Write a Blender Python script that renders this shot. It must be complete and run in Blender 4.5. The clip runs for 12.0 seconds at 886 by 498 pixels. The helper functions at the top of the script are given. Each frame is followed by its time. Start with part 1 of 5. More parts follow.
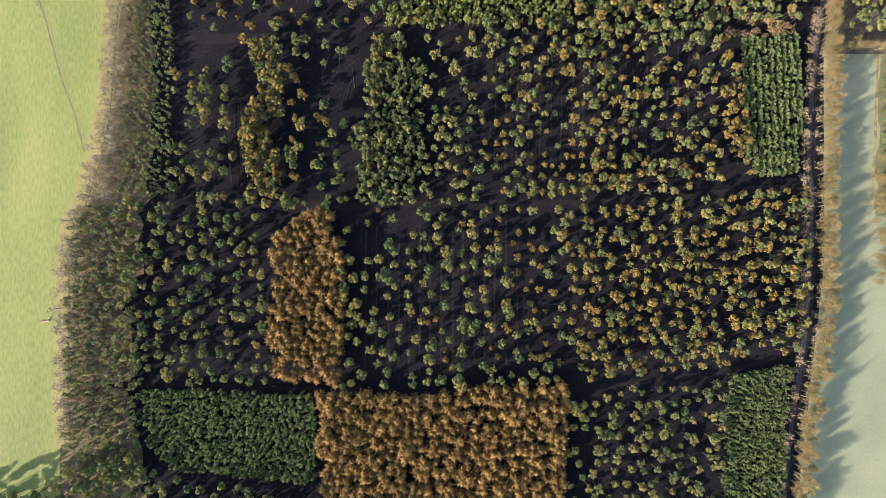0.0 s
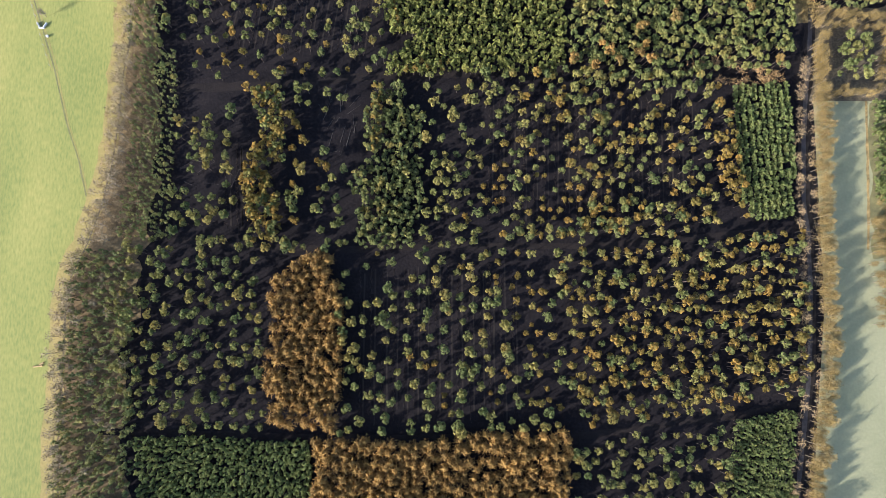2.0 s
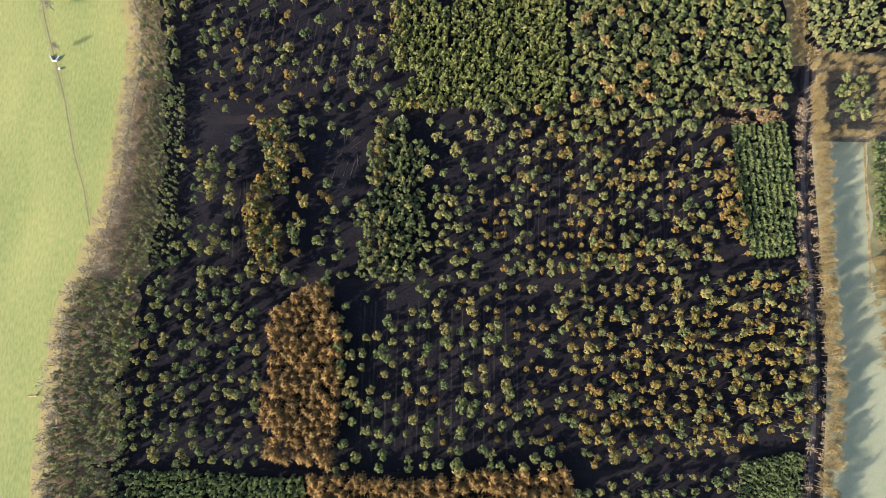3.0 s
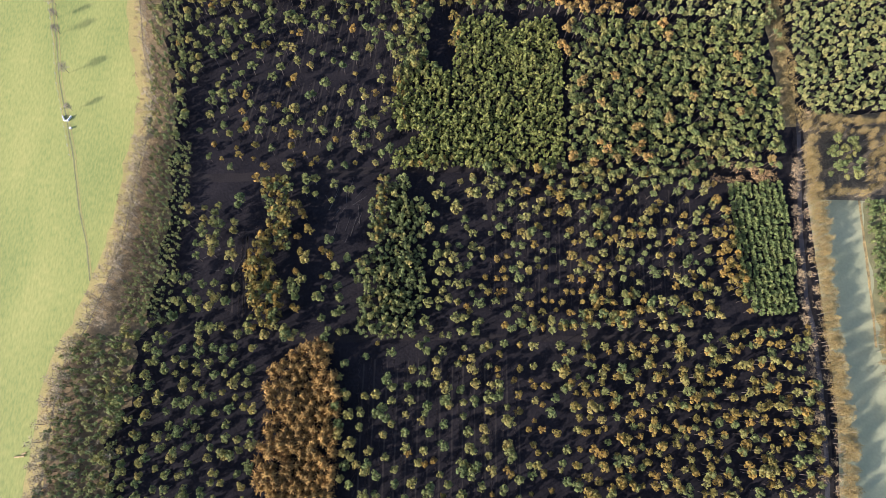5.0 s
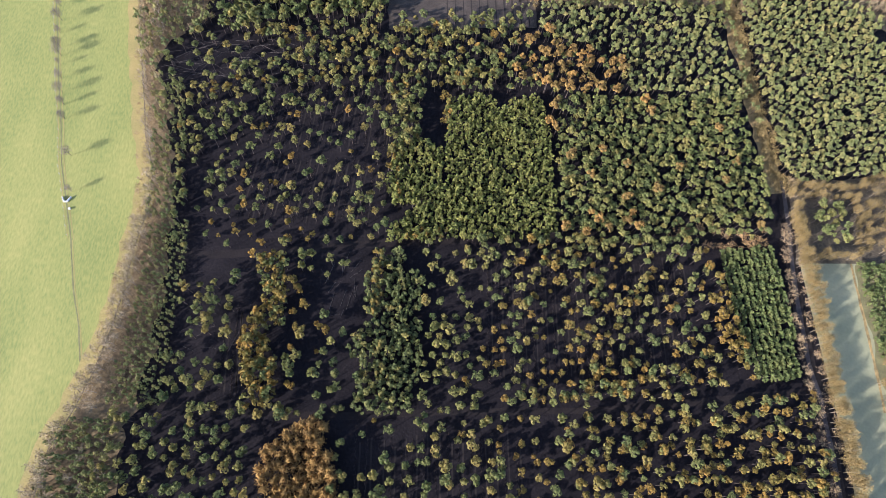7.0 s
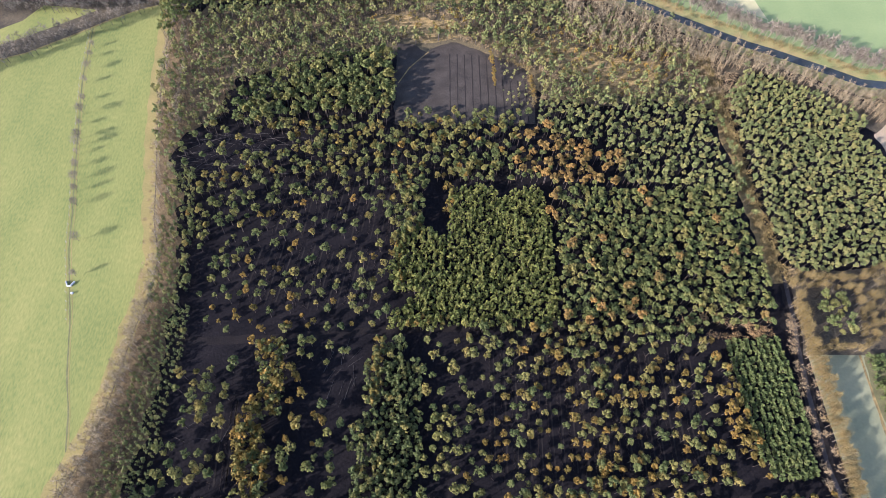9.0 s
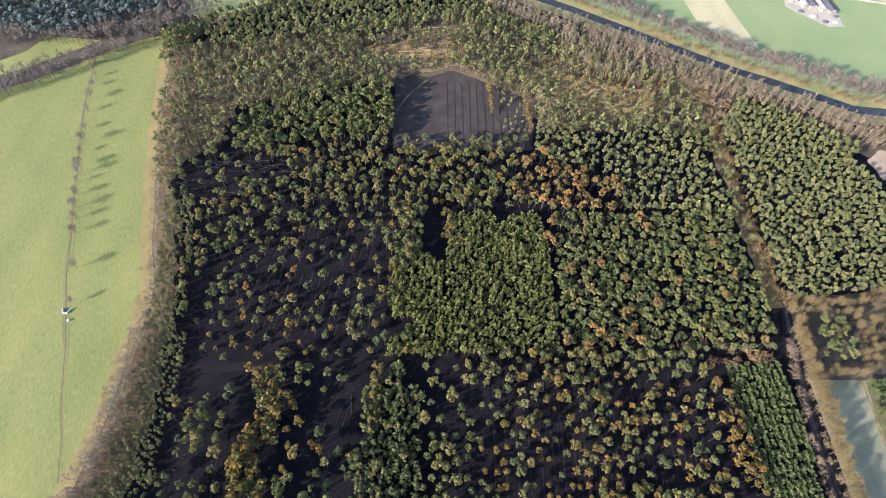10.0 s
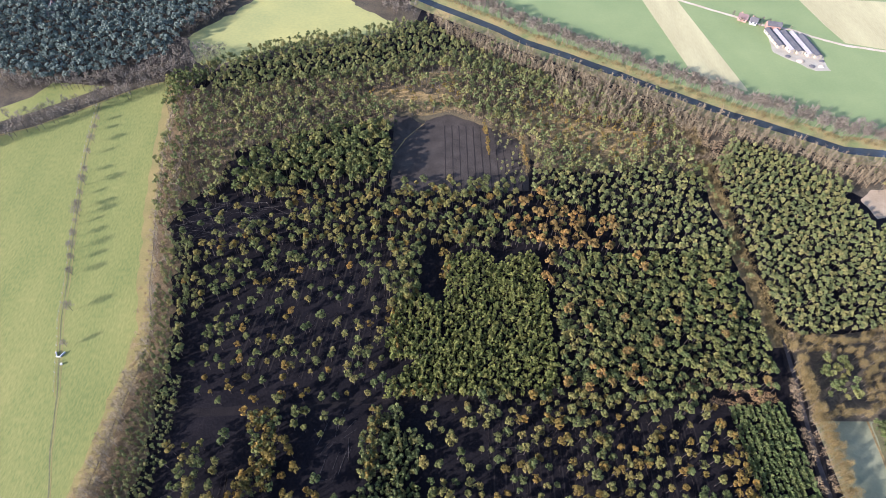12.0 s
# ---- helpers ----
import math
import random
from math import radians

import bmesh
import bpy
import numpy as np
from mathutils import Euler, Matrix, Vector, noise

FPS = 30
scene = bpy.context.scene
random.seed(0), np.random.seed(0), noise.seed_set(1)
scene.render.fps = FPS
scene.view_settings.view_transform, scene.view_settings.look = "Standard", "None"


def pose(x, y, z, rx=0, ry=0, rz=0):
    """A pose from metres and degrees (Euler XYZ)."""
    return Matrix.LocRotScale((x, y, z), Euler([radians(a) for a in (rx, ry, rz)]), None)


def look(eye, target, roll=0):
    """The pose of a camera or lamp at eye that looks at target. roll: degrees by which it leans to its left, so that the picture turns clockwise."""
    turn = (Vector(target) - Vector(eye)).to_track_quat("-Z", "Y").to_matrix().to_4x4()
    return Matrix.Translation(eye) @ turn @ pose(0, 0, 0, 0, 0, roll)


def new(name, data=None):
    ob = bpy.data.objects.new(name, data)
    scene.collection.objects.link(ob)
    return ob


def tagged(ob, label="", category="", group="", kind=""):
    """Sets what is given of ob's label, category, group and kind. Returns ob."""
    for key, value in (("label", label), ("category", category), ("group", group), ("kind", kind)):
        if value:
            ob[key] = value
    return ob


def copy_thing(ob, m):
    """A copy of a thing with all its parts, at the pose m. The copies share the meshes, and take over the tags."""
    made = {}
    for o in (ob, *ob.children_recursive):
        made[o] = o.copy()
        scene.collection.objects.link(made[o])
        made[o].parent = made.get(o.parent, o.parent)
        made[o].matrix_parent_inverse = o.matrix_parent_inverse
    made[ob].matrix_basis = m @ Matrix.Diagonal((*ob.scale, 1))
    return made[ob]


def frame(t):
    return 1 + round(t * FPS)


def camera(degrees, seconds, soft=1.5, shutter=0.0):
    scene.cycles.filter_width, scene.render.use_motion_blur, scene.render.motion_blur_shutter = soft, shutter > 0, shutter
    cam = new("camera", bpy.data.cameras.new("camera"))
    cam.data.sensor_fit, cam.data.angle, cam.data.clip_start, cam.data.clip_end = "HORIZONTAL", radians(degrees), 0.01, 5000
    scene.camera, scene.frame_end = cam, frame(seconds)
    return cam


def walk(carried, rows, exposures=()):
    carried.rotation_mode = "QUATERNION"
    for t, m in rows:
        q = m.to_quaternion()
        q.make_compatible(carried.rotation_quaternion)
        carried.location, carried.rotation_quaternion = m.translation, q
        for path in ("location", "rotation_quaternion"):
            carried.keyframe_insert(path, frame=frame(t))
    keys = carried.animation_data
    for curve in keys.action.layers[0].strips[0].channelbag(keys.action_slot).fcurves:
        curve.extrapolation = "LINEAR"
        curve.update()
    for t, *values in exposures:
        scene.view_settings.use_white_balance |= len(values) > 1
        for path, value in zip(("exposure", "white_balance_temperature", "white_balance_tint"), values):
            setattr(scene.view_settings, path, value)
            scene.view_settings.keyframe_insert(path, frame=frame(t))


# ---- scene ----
cam = camera(76.0, 12.0, soft=0.78)
EYE = (0.0, 0.0, 200.0)
TURNS = [  # seconds, tilt, lean, turn
    (0.0, 1.68, -3.12, -0.57), (0.5, 2.12, -3.14, -0.65), (1.0, 3.18, -3.17, 0.12), (1.5, 4.26, -3.22, 0.17),
    (2.0, 6.05, -3.23, -0.64), (2.5, 7.08, -3.24, -0.19), (3.0, 9.41, -3.23, 0.15), (5.0, 15.08, -3.22, 0.31),
    (5.5, 17.19, -3.2, -0.11), (6.0, 19.36, -3.2, -1.03), (6.5, 20.72, -3.22, -0.98), (8.5, 29.18, -3.25, -1.08),
    (9.0, 31.16, -3.27, -0.49), (9.5, 32.44, -3.32, -0.55), (10.0, 33.77, -3.3, -0.75), (10.5, 34.61, -3.32, -0.79),
    (11.0, 35.59, -3.33, -0.91), (11.5, 36.75, -3.3, -1.1), (12.0, 37.88, -3.3, -1.08)]
walk(cam, [(t, pose(*EYE, a, b, c)) for t, a, b, c in TURNS], exposures=[(0.0, 1.55, 5550, 17), (6.0, 1.6, 5400, 24), (12.0, 1.3, 5150, 27)])

# ---- light ----
SUN_EL, SHADE_DIR = radians(21), radians(30)
world = bpy.data.worlds.new("sky")
scene.world = world
world.use_nodes = True
wn = world.node_tree.nodes
sky = wn.new("ShaderNodeTexSky")
sky.sky_type, sky.sun_disc = "NISHITA", False
sky.sun_elevation, sky.sun_rotation = SUN_EL, radians(240)
sky.air_density, sky.dust_density = 1.0, 1.5
world.node_tree.links.new(sky.outputs[0], wn["Background"].inputs[0])
wn["Background"].inputs[1].default_value = 0.15
sun = new("sun", bpy.data.lights.new("sun", "SUN"))
sun.data.energy, sun.data.angle, sun.data.color = 4.8, radians(0.6), (1.0, 0.92, 0.78)
sun.matrix_world = look((-400, -230, 240), (-400 + math.cos(SHADE_DIR), -230 + math.sin(SHADE_DIR), 240 - math.tan(SUN_EL)))


# ---- materials ----
def rgb(c):
    return (c[0], c[1], c[2], 1.0)


def material(name, colors, scale=1.0, detail=0.3, fine=8.0, rough=0.9, bump=0.0, through_light=0.0, vary=0.0, spec=0.2, stretch=(1, 1, 1)):
    """Two or three colours mixed by broad and fine noise, with a tone of its own for each tree."""
    mat = bpy.data.materials.new(name)
    mat.use_nodes = True
    n, l = mat.node_tree.nodes, mat.node_tree.links
    bsdf = n["Principled BSDF"]
    bsdf.inputs["Roughness"].default_value = rough
    bsdf.inputs["Specular IOR Level"].default_value = spec
    geo = n.new("ShaderNodeNewGeometry")
    mp = n.new("ShaderNodeMapping")
    mp.inputs["Scale"].default_value = stretch
    l.new(geo.outputs["Position"], mp.inputs["Vector"])
    big, small = n.new("ShaderNodeTexNoise"), n.new("ShaderNodeTexNoise")
    big.inputs["Scale"].default_value, big.inputs["Detail"].default_value = scale, 5.0
    small.inputs["Scale"].default_value, small.inputs["Detail"].default_value = scale * fine, 4.0
    for t in (big, small):
        l.new(mp.outputs[0], t.inputs["Vector"])
    mixed = n.new("ShaderNodeMath")
    mixed.operation = "MULTIPLY_ADD"
    mixed.inputs[1].default_value = detail
    l.new(small.outputs[0], mixed.inputs[0])
    keep = n.new("ShaderNodeMath")
    keep.operation = "MULTIPLY"
    keep.inputs[1].default_value = 1 - detail
    l.new(big.outputs[0], keep.inputs[0])
    l.new(keep.outputs[0], mixed.inputs[2])
    value = mixed.outputs[0]
    if vary:
        info, att = n.new("ShaderNodeObjectInfo"), n.new("ShaderNodeAttribute")
        att.attribute_name = "tone"
        add = n.new("ShaderNodeMath")
        l.new(info.outputs["Random"], add.inputs[0])
        l.new(att.outputs["Fac"], add.inputs[1])
        frac = n.new("ShaderNodeMath")
        frac.operation = "FRACT"
        l.new(add.outputs[0], frac.inputs[0])
        mixv = n.new("ShaderNodeMix")
        mixv.inputs[0].default_value = vary
        l.new(value, mixv.inputs[2])
        l.new(frac.outputs[0], mixv.inputs[3])
        value = mixv.outputs[0]
    ramp = n.new("ShaderNodeValToRGB")
    lo, hi = (0.12, 0.88) if vary else (0.34, 0.66)
    ramp.color_ramp.elements[0].position, ramp.color_ramp.elements[1].position = lo, hi
    ramp.color_ramp.elements[0].color, ramp.color_ramp.elements[1].color = rgb(colors[0]), rgb(colors[-1])
    for i, c in enumerate(colors[1:-1]):
        e = ramp.color_ramp.elements.new(lo + (hi - lo) * (i + 1) / (len(colors) - 1))
        e.color = rgb(c)
    l.new(value, ramp.inputs[0])
    l.new(ramp.outputs[0], bsdf.inputs["Base Color"])
    if bump:
        b = n.new("ShaderNodeBump")
        b.inputs["Strength"].default_value, b.inputs["Distance"].default_value = 1.0, bump
        l.new(mixed.outputs[0], b.inputs["Height"])
        l.new(b.outputs[0], bsdf.inputs["Normal"])
    if through_light:
        tr, mx = n.new("ShaderNodeBsdfTranslucent"), n.new("ShaderNodeMixShader")
        mx.inputs[0].default_value = through_light
        l.new(ramp.outputs[0], tr.inputs[0])
        l.new(bsdf.outputs[0], mx.inputs[1])
        l.new(tr.outputs[0], mx.inputs[2])
        l.new(mx.outputs[0], n["Material Output"].inputs[0])
    return mat


# Litter taken near black: the shade under the trees is in the colour.
M_FLOOR = material("shaded_forest_litter", [(0.0070, 0.0060, 0.0062), (0.0104, 0.0087, 0.0086), (0.0175, 0.0141, 0.0130)], 0.09, 0.5, 12, bump=0.25, spec=0.06)
M_PLOUGH = material("ploughed_soil", [(0.034, 0.0275, 0.0200), (0.054, 0.043, 0.031), (0.078, 0.061, 0.043)], 0.15, 0.5, 10, bump=0.15, spec=0.08)
# Furrow soil, darker than the clearing around it.
M_RIDGE = material("dark_soil_furrow", [(0.021, 0.0172, 0.0135), (0.036, 0.0290, 0.0220)], 0.4, 0.5, 8, bump=0.1, spec=0.08)
M_RUT = material("rutted_soil", [(0.0165, 0.0135, 0.0115), (0.030, 0.0238, 0.019)], 0.4, 0.5, 8, bump=0.1, spec=0.06)
M_DITCH = material("ditch_sedge", [(0.095, 0.088, 0.036), (0.170, 0.150, 0.060)], 0.3, 0.4, 8, bump=0.1)
M_HEATH = material("dry_heath_grass", [(0.075, 0.062, 0.027), (0.225, 0.155, 0.056), (0.420, 0.280, 0.095)], 0.22, 0.45, 9, bump=0.3)
M_MEADOW = material("meadow_grass", [(0.130, 0.146, 0.035), (0.190, 0.192, 0.047), (0.254, 0.230, 0.062)], 0.030, 0.5, 30, bump=0.10, stretch=(1.6, 0.5, 1))
M_FROST = material("frosty_grass", [(0.180, 0.178, 0.088), (0.240, 0.226, 0.116)], 0.05, 0.4, 20, bump=0.1)
M_STUBBLE = material("pale_stubble", [(0.36, 0.30, 0.135), (0.48, 0.41, 0.19)], 0.05, 0.4, 20, bump=0.1, stretch=(1.5, 0.25, 1))
M_CROP = material("winter_crop", [(0.182, 0.220, 0.076), (0.236, 0.266, 0.094)], 0.03, 0.35, 25, bump=0.1)
M_YELLOW = material("yellow_mustard_field", [(0.24, 0.25, 0.085), (0.42, 0.36, 0.105)], 0.018, 0.25, 30, bump=0.1)
M_HEATHER = material("heather_ground", [(0.052, 0.043, 0.023), (0.108, 0.083, 0.040), (0.210, 0.150, 0.064)], 0.16, 0.5, 10, bump=0.2)
M_SAND = material("bare_sand", [(0.40, 0.30, 0.18), (0.56, 0.45, 0.31)], 0.1, 0.4, 12, bump=0.1)
M_PIT = material("tan_sand", [(0.28, 0.20, 0.105), (0.40, 0.30, 0.175)], 0.1, 0.4, 12, bump=0.1)
M_VERGE = material("dry_verge_grass", [(0.185, 0.155, 0.046), (0.280, 0.208, 0.068)], 0.1, 0.45, 14, bump=0.2)
M_BANK = material("canal_bank_grass", [(0.155, 0.185, 0.055), (0.270, 0.225, 0.075), (0.340, 0.225, 0.080)], 0.08, 0.4, 14, bump=0.2)
# Track soil nearly as dark as the floor, tree shade included in it.
M_TRACK = material("shaded_dirt_track", [(0.0110, 0.0090, 0.0080), (0.0205, 0.0163, 0.0136)], 0.2, 0.5, 9, bump=0.1, spec=0.06)
M_GRAVEL = material("grey_gravel", [(0.034, 0.030, 0.027), (0.060, 0.052, 0.045)], 0.2, 0.5, 9, bump=0.1)
M_SAPLING = material("brown_bracken_ground", [(0.042, 0.034, 0.021), (0.080, 0.062, 0.034), (0.128, 0.097, 0.052)], 0.12, 0.5, 10, bump=0.2)
M_BELT = material("tan_bracken_ground", [(0.072, 0.052, 0.025), (0.138, 0.096, 0.043), (0.215, 0.148, 0.063)], 0.12, 0.5, 10, bump=0.2)
M_WATER = material("canal_water", [(0.034, 0.042, 0.042), (0.046, 0.054, 0.052)], 0.2, 0.3, 6, rough=0.22, spec=0.4)
M_BARK = material("pine_bark", [(0.050, 0.039, 0.030), (0.104, 0.081, 0.061)], 0.9, 0.4, 6, vary=0.4)
M_PALEBARK = material("birch_bark", [(0.18, 0.145, 0.105), (0.38, 0.325, 0.25)], 0.9, 0.4, 6, vary=0.4)
M_PINE = material("pine_needles", [(0.086, 0.108, 0.034), (0.136, 0.145, 0.042), (0.190, 0.172, 0.046), (0.245, 0.182, 0.046)], 0.30, 0.3, 5, through_light=0.3, vary=0.62)
M_GOLD = material("yellowing_needles", [(0.128, 0.108, 0.024), (0.205, 0.142, 0.030), (0.285, 0.172, 0.034)], 0.30, 0.3, 5, through_light=0.3, vary=0.62)
M_DARKPINE = material("deep_green_needles", [(0.084, 0.104, 0.033), (0.128, 0.144, 0.041), (0.180, 0.176, 0.048), (0.220, 0.180, 0.048)], 0.30, 0.3, 5, through_light=0.3, vary=0.62)
M_GREYPINE = material("grey_green_needles", [(0.102, 0.120, 0.042), (0.156, 0.166, 0.053), (0.210, 0.202, 0.063), (0.242, 0.204, 0.063)], 0.30, 0.3, 5, through_light=0.3, vary=0.62)
# Needles paled towards blue: distance haze is put into this colour.
M_HAZEPINE = material("hazed_green_needles", [(0.100, 0.125, 0.092), (0.140, 0.165, 0.120), (0.185, 0.202, 0.148)], 0.05, 0.3, 8, through_light=0.2, vary=0.4)
M_YOUNG = material("young_spruce_needles", [(0.102, 0.120, 0.028), (0.156, 0.161, 0.036), (0.214, 0.195, 0.045)], 0.12, 0.3, 8, through_light=0.3, vary=0.45)
M_ROWSPRUCE = material("green_spruce_needles", [(0.084, 0.112, 0.034), (0.128, 0.150, 0.042), (0.178, 0.182, 0.052)], 0.12, 0.3, 8, through_light=0.3, vary=0.45)
# Darker copy of the young spruce green, with the strip's shade in it.
M_SHADESPRUCE = material("shaded_spruce_needles", [(0.070, 0.088, 0.030), (0.108, 0.122, 0.038), (0.160, 0.155, 0.046)], 0.12, 0.3, 8, through_light=0.25, vary=0.45)
M_LARCH = material("larch_autumn_needles", [(0.168, 0.100, 0.028), (0.250, 0.146, 0.038), (0.330, 0.190, 0.048)], 0.30, 0.3, 6, through_light=0.25, vary=0.55)
M_BRONZE = material("bronze_leaves", [(0.130, 0.095, 0.028), (0.202, 0.128, 0.034), (0.280, 0.158, 0.038)], 0.30, 0.3, 5, through_light=0.2, vary=0.55)
M_TWIG = material("bare_twigs", [(0.120, 0.098, 0.064), (0.200, 0.162, 0.108)], 0.4, 0.3, 6, vary=0.5)
M_TWIGTAN = material("tan_twigs", [(0.150, 0.116, 0.062), (0.245, 0.188, 0.100)], 0.4, 0.3, 6, vary=0.5)
M_TWIGGOLD = material("golden_twigs", [(0.126, 0.090, 0.028), (0.212, 0.148, 0.047)], 0.4, 0.3, 6, vary=0.5)
M_TWIGRUST = material("russet_twigs", [(0.190, 0.118, 0.045), (0.285, 0.178, 0.070)], 0.4, 0.3, 6, vary=0.5)
M_TWIGRED = material("reddish_twigs", [(0.195, 0.138, 0.066), (0.290, 0.205, 0.100)], 0.4, 0.3, 6, vary=0.5)
M_LOG = material("weathered_log", [(0.042, 0.036, 0.030), (0.105, 0.089, 0.073)], 0.8, 0.4, 6)
M_BRASH = material("cut_branches", [(0.026, 0.020, 0.017), (0.066, 0.050, 0.039)], 0.8, 0.4, 6, spec=0.1)
M_SLASH = material("pale_cut_wood", [(0.24, 0.160, 0.062), (0.40, 0.282, 0.125)], 0.8, 0.4, 6)
M_WHITE = material("white_paint", [(0.42, 0.40, 0.35), (0.56, 0.54, 0.48)], 0.5, 0.3, 6, rough=0.6)
M_ROOF = material("grey_roof_sheet", [(0.070, 0.064, 0.058), (0.130, 0.118, 0.104)], 0.4, 0.4, 6, rough=0.75)
M_TILE = material("red_roof_tile", [(0.12, 0.080, 0.066), (0.18, 0.120, 0.098)], 0.4, 0.4, 8)
M_BRICK = material("brick_wall", [(0.30, 0.16, 0.11), (0.40, 0.23, 0.16)], 0.6, 0.4, 8)
M_YARD = material("concrete_yard", [(0.30, 0.255, 0.165), (0.44, 0.38, 0.26)], 0.15, 0.4, 8)
M_GLASS = material("dark_window", [(0.02, 0.025, 0.03), (0.03, 0.035, 0.04)], 1, 0.3, 4, rough=0.1, spec=0.5)
M_POST = material("grey_fence_wood", [(0.22, 0.19, 0.16), (0.34, 0.30, 0.26)], 1, 0.4, 6)

rng = np.random.default_rng(7)


# ---- geometry helpers ----
def part(name, bm, mat, parent=None, label=""):
    me = bpy.data.meshes.new(name)
    bm.to_mesh(me)
    bm.free()
    me.materials.append(mat)
    ob = new(name, me)
    if parent:
        ob.parent = parent
    if label:
        ob["label"] = label
    return ob


def inside(poly, pts):
    x, y = pts[:, 0], pts[:, 1]
    res = np.zeros(len(pts), bool)
    n = len(poly)
    for i in range(n):
        (x0, y0), (x1, y1) = poly[i], poly[(i + 1) % n]
        if y0 != y1:
            res ^= ((y0 > y) != (y1 > y)) & (x < (x1 - x0) * (y - y0) / (y1 - y0) + x0)
    return res


def near_line(line, pts, width):
    best = np.full(len(pts), 1e9)
    for a, b in zip(line[:-1], line[1:]):
        a, d = np.array(a, float), np.array(b, float) - np.array(a, float)
        u = np.clip(((pts - a) @ d) / (d @ d), 0, 1)
        best = np.minimum(best, np.hypot(*(pts - a - u[:, None] * d).T))
    return best < width


def scatter(poly, gap, jitter=0.33, drop=0.0, skip=(), lines=(), turn=0.0, rows=1.0, clear=(), room=3.4):
    """Places inside a polygon, on a shaken grid of that spacing, with random gaps, clear of trees that stand there."""
    p = np.array(poly, float)
    c, r = p.mean(0), np.hypot(*(p - p.mean(0)).T).max() + gap
    k = int(r / gap / min(1.0, rows)) + 2
    gx, gy = np.meshgrid(np.arange(-k, k + 1), np.arange(-k, k + 1))
    g = np.c_[(gx + rng.random(2 * k + 1)[gy + k]).ravel(), gy.ravel() * 0.9 * rows] * gap
    g += rng.uniform(-jitter, jitter, g.shape) * gap
    a = radians(turn)
    g = g @ np.array([[math.cos(a), math.sin(a)], [-math.sin(a), math.cos(a)]]) + c
    ok = inside(poly, g) & (rng.random(len(g)) >= drop)
    for s in skip:
        ok &= ~inside(s, g)
    for line, w in lines:
        ok &= ~near_line(line, g, w)
    g = g[ok]
    if len(clear):
        c = np.array(clear, float)
        g = g[[bool(np.hypot(*(c - p).T).min() > room) for p in g]]
    return g


def along(line, gap, spread=0.0):
    out = []
    for a, b in zip(line[:-1], line[1:]):
        a, b = np.array(a, float), np.array(b, float)
        m = max(1, int(round(np.hypot(*(b - a)) / gap)))
        out += [a + (b - a) * (i + 0.5) / m for i in range(m)]
    out = np.array(out)
    return out + rng.normal(0, 1, out.shape) * spread


def sheet(name, poly, mat, z, label, category):
    """A flat piece of land, rimmed down into the ground below it."""
    bm = bmesh.new()
    top = [bm.verts.new((x, y, z)) for x, y in poly]
    low = [bm.verts.new((x, y, -0.3)) for x, y in poly]
    f = bm.faces.new(top)
    bmesh.ops.recalc_face_normals(bm, faces=[f])
    if f.normal.z < 0:
        f.normal_flip()
    for i in range(len(poly)):
        j = (i + 1) % len(poly)
        bm.faces.new((top[i], top[j], low[j], low[i]))
    return tagged(part(name, bm, mat), label, category, kind="structure")


def ribbon(name, line, width, mat, z, label, category, wobble=0.0):
    """A strip of land along a line, with slightly uneven edges."""
    pts = [np.array(line[0], float)]
    for a, b in zip(line[:-1], line[1:]):
        a, b = np.array(a, float), np.array(b, float)
        m = max(1, int(np.hypot(*(b - a)) / 4))
        pts += [a + (b - a) * (i + 1) / m for i in range(m)]
    bm = bmesh.new()
    prev = None
    for i, p in enumerate(pts):
        d = pts[min(i + 1, len(pts) - 1)] - pts[max(i - 1, 0)]
        d /= np.hypot(*d)
        side = np.array([-d[1], d[0]])
        w1, w2 = width / 2 * (1 + wobble * rng.normal()), width / 2 * (1 + wobble * rng.normal())
        a, b = p + side * w1, p - side * w2
        row = [bm.verts.new((*a, -0.2)), bm.verts.new((*a, z)), bm.verts.new((*b, z)), bm.verts.new((*b, -0.2))]
        if prev:
            for k in range(3):
                bm.faces.new((prev[k], prev[k + 1], row[k + 1], row[k]))
        prev = row
    bmesh.ops.recalc_face_normals(bm, faces=bm.faces)
    return tagged(part(name, bm, mat), label, category, kind="structure")


def rough(poly, amp=1.2, step=3.0, closed=True):
    """The outline of a polygon, or a line, with uneven, natural edges."""
    out = []
    for a, b in zip(poly, poly[1:] + (poly[:1] if closed else [])):
        a, b = np.array(a, float), np.array(b, float)
        m = max(1, min(60, int(np.hypot(*(b - a)) / step)))
        for i in range(m):
            p = a + (b - a) * i / m
            k = noise.noise(Vector((p[0] * 0.13, p[1] * 0.13, 3.0))), noise.noise(Vector((p[0] * 0.13, p[1] * 0.13, 9.0)))
            out.append((p[0] + amp * 1.6 * k[0] + amp * rng.normal() * 0.25, p[1] + amp * 1.6 * k[1] + amp * rng.normal() * 0.25))
    return out


# ---- tree templates: vertices, faces, and how many of the faces are wood ----
def tube(p0, p1, r0, r1, sides):
    p0, p1 = np.array(p0, float), np.array(p1, float)
    d = (p1 - p0) / np.linalg.norm(p1 - p0)
    u = np.cross(d, (0.3, 0.9, 0.1) if abs(d[2]) > 0.5 else (0, 0, 1.0))
    u /= np.linalg.norm(u)
    w = np.cross(d, u)
    a = np.arange(sides) * 2 * math.pi / sides
    ring = np.cos(a)[:, None] * u + np.sin(a)[:, None] * w
    v = np.r_[p0 + ring * r0, p1 + ring * r1]
    return v, [(i, (i + 1) % sides, sides + (i + 1) % sides, sides + i) for i in range(sides)]


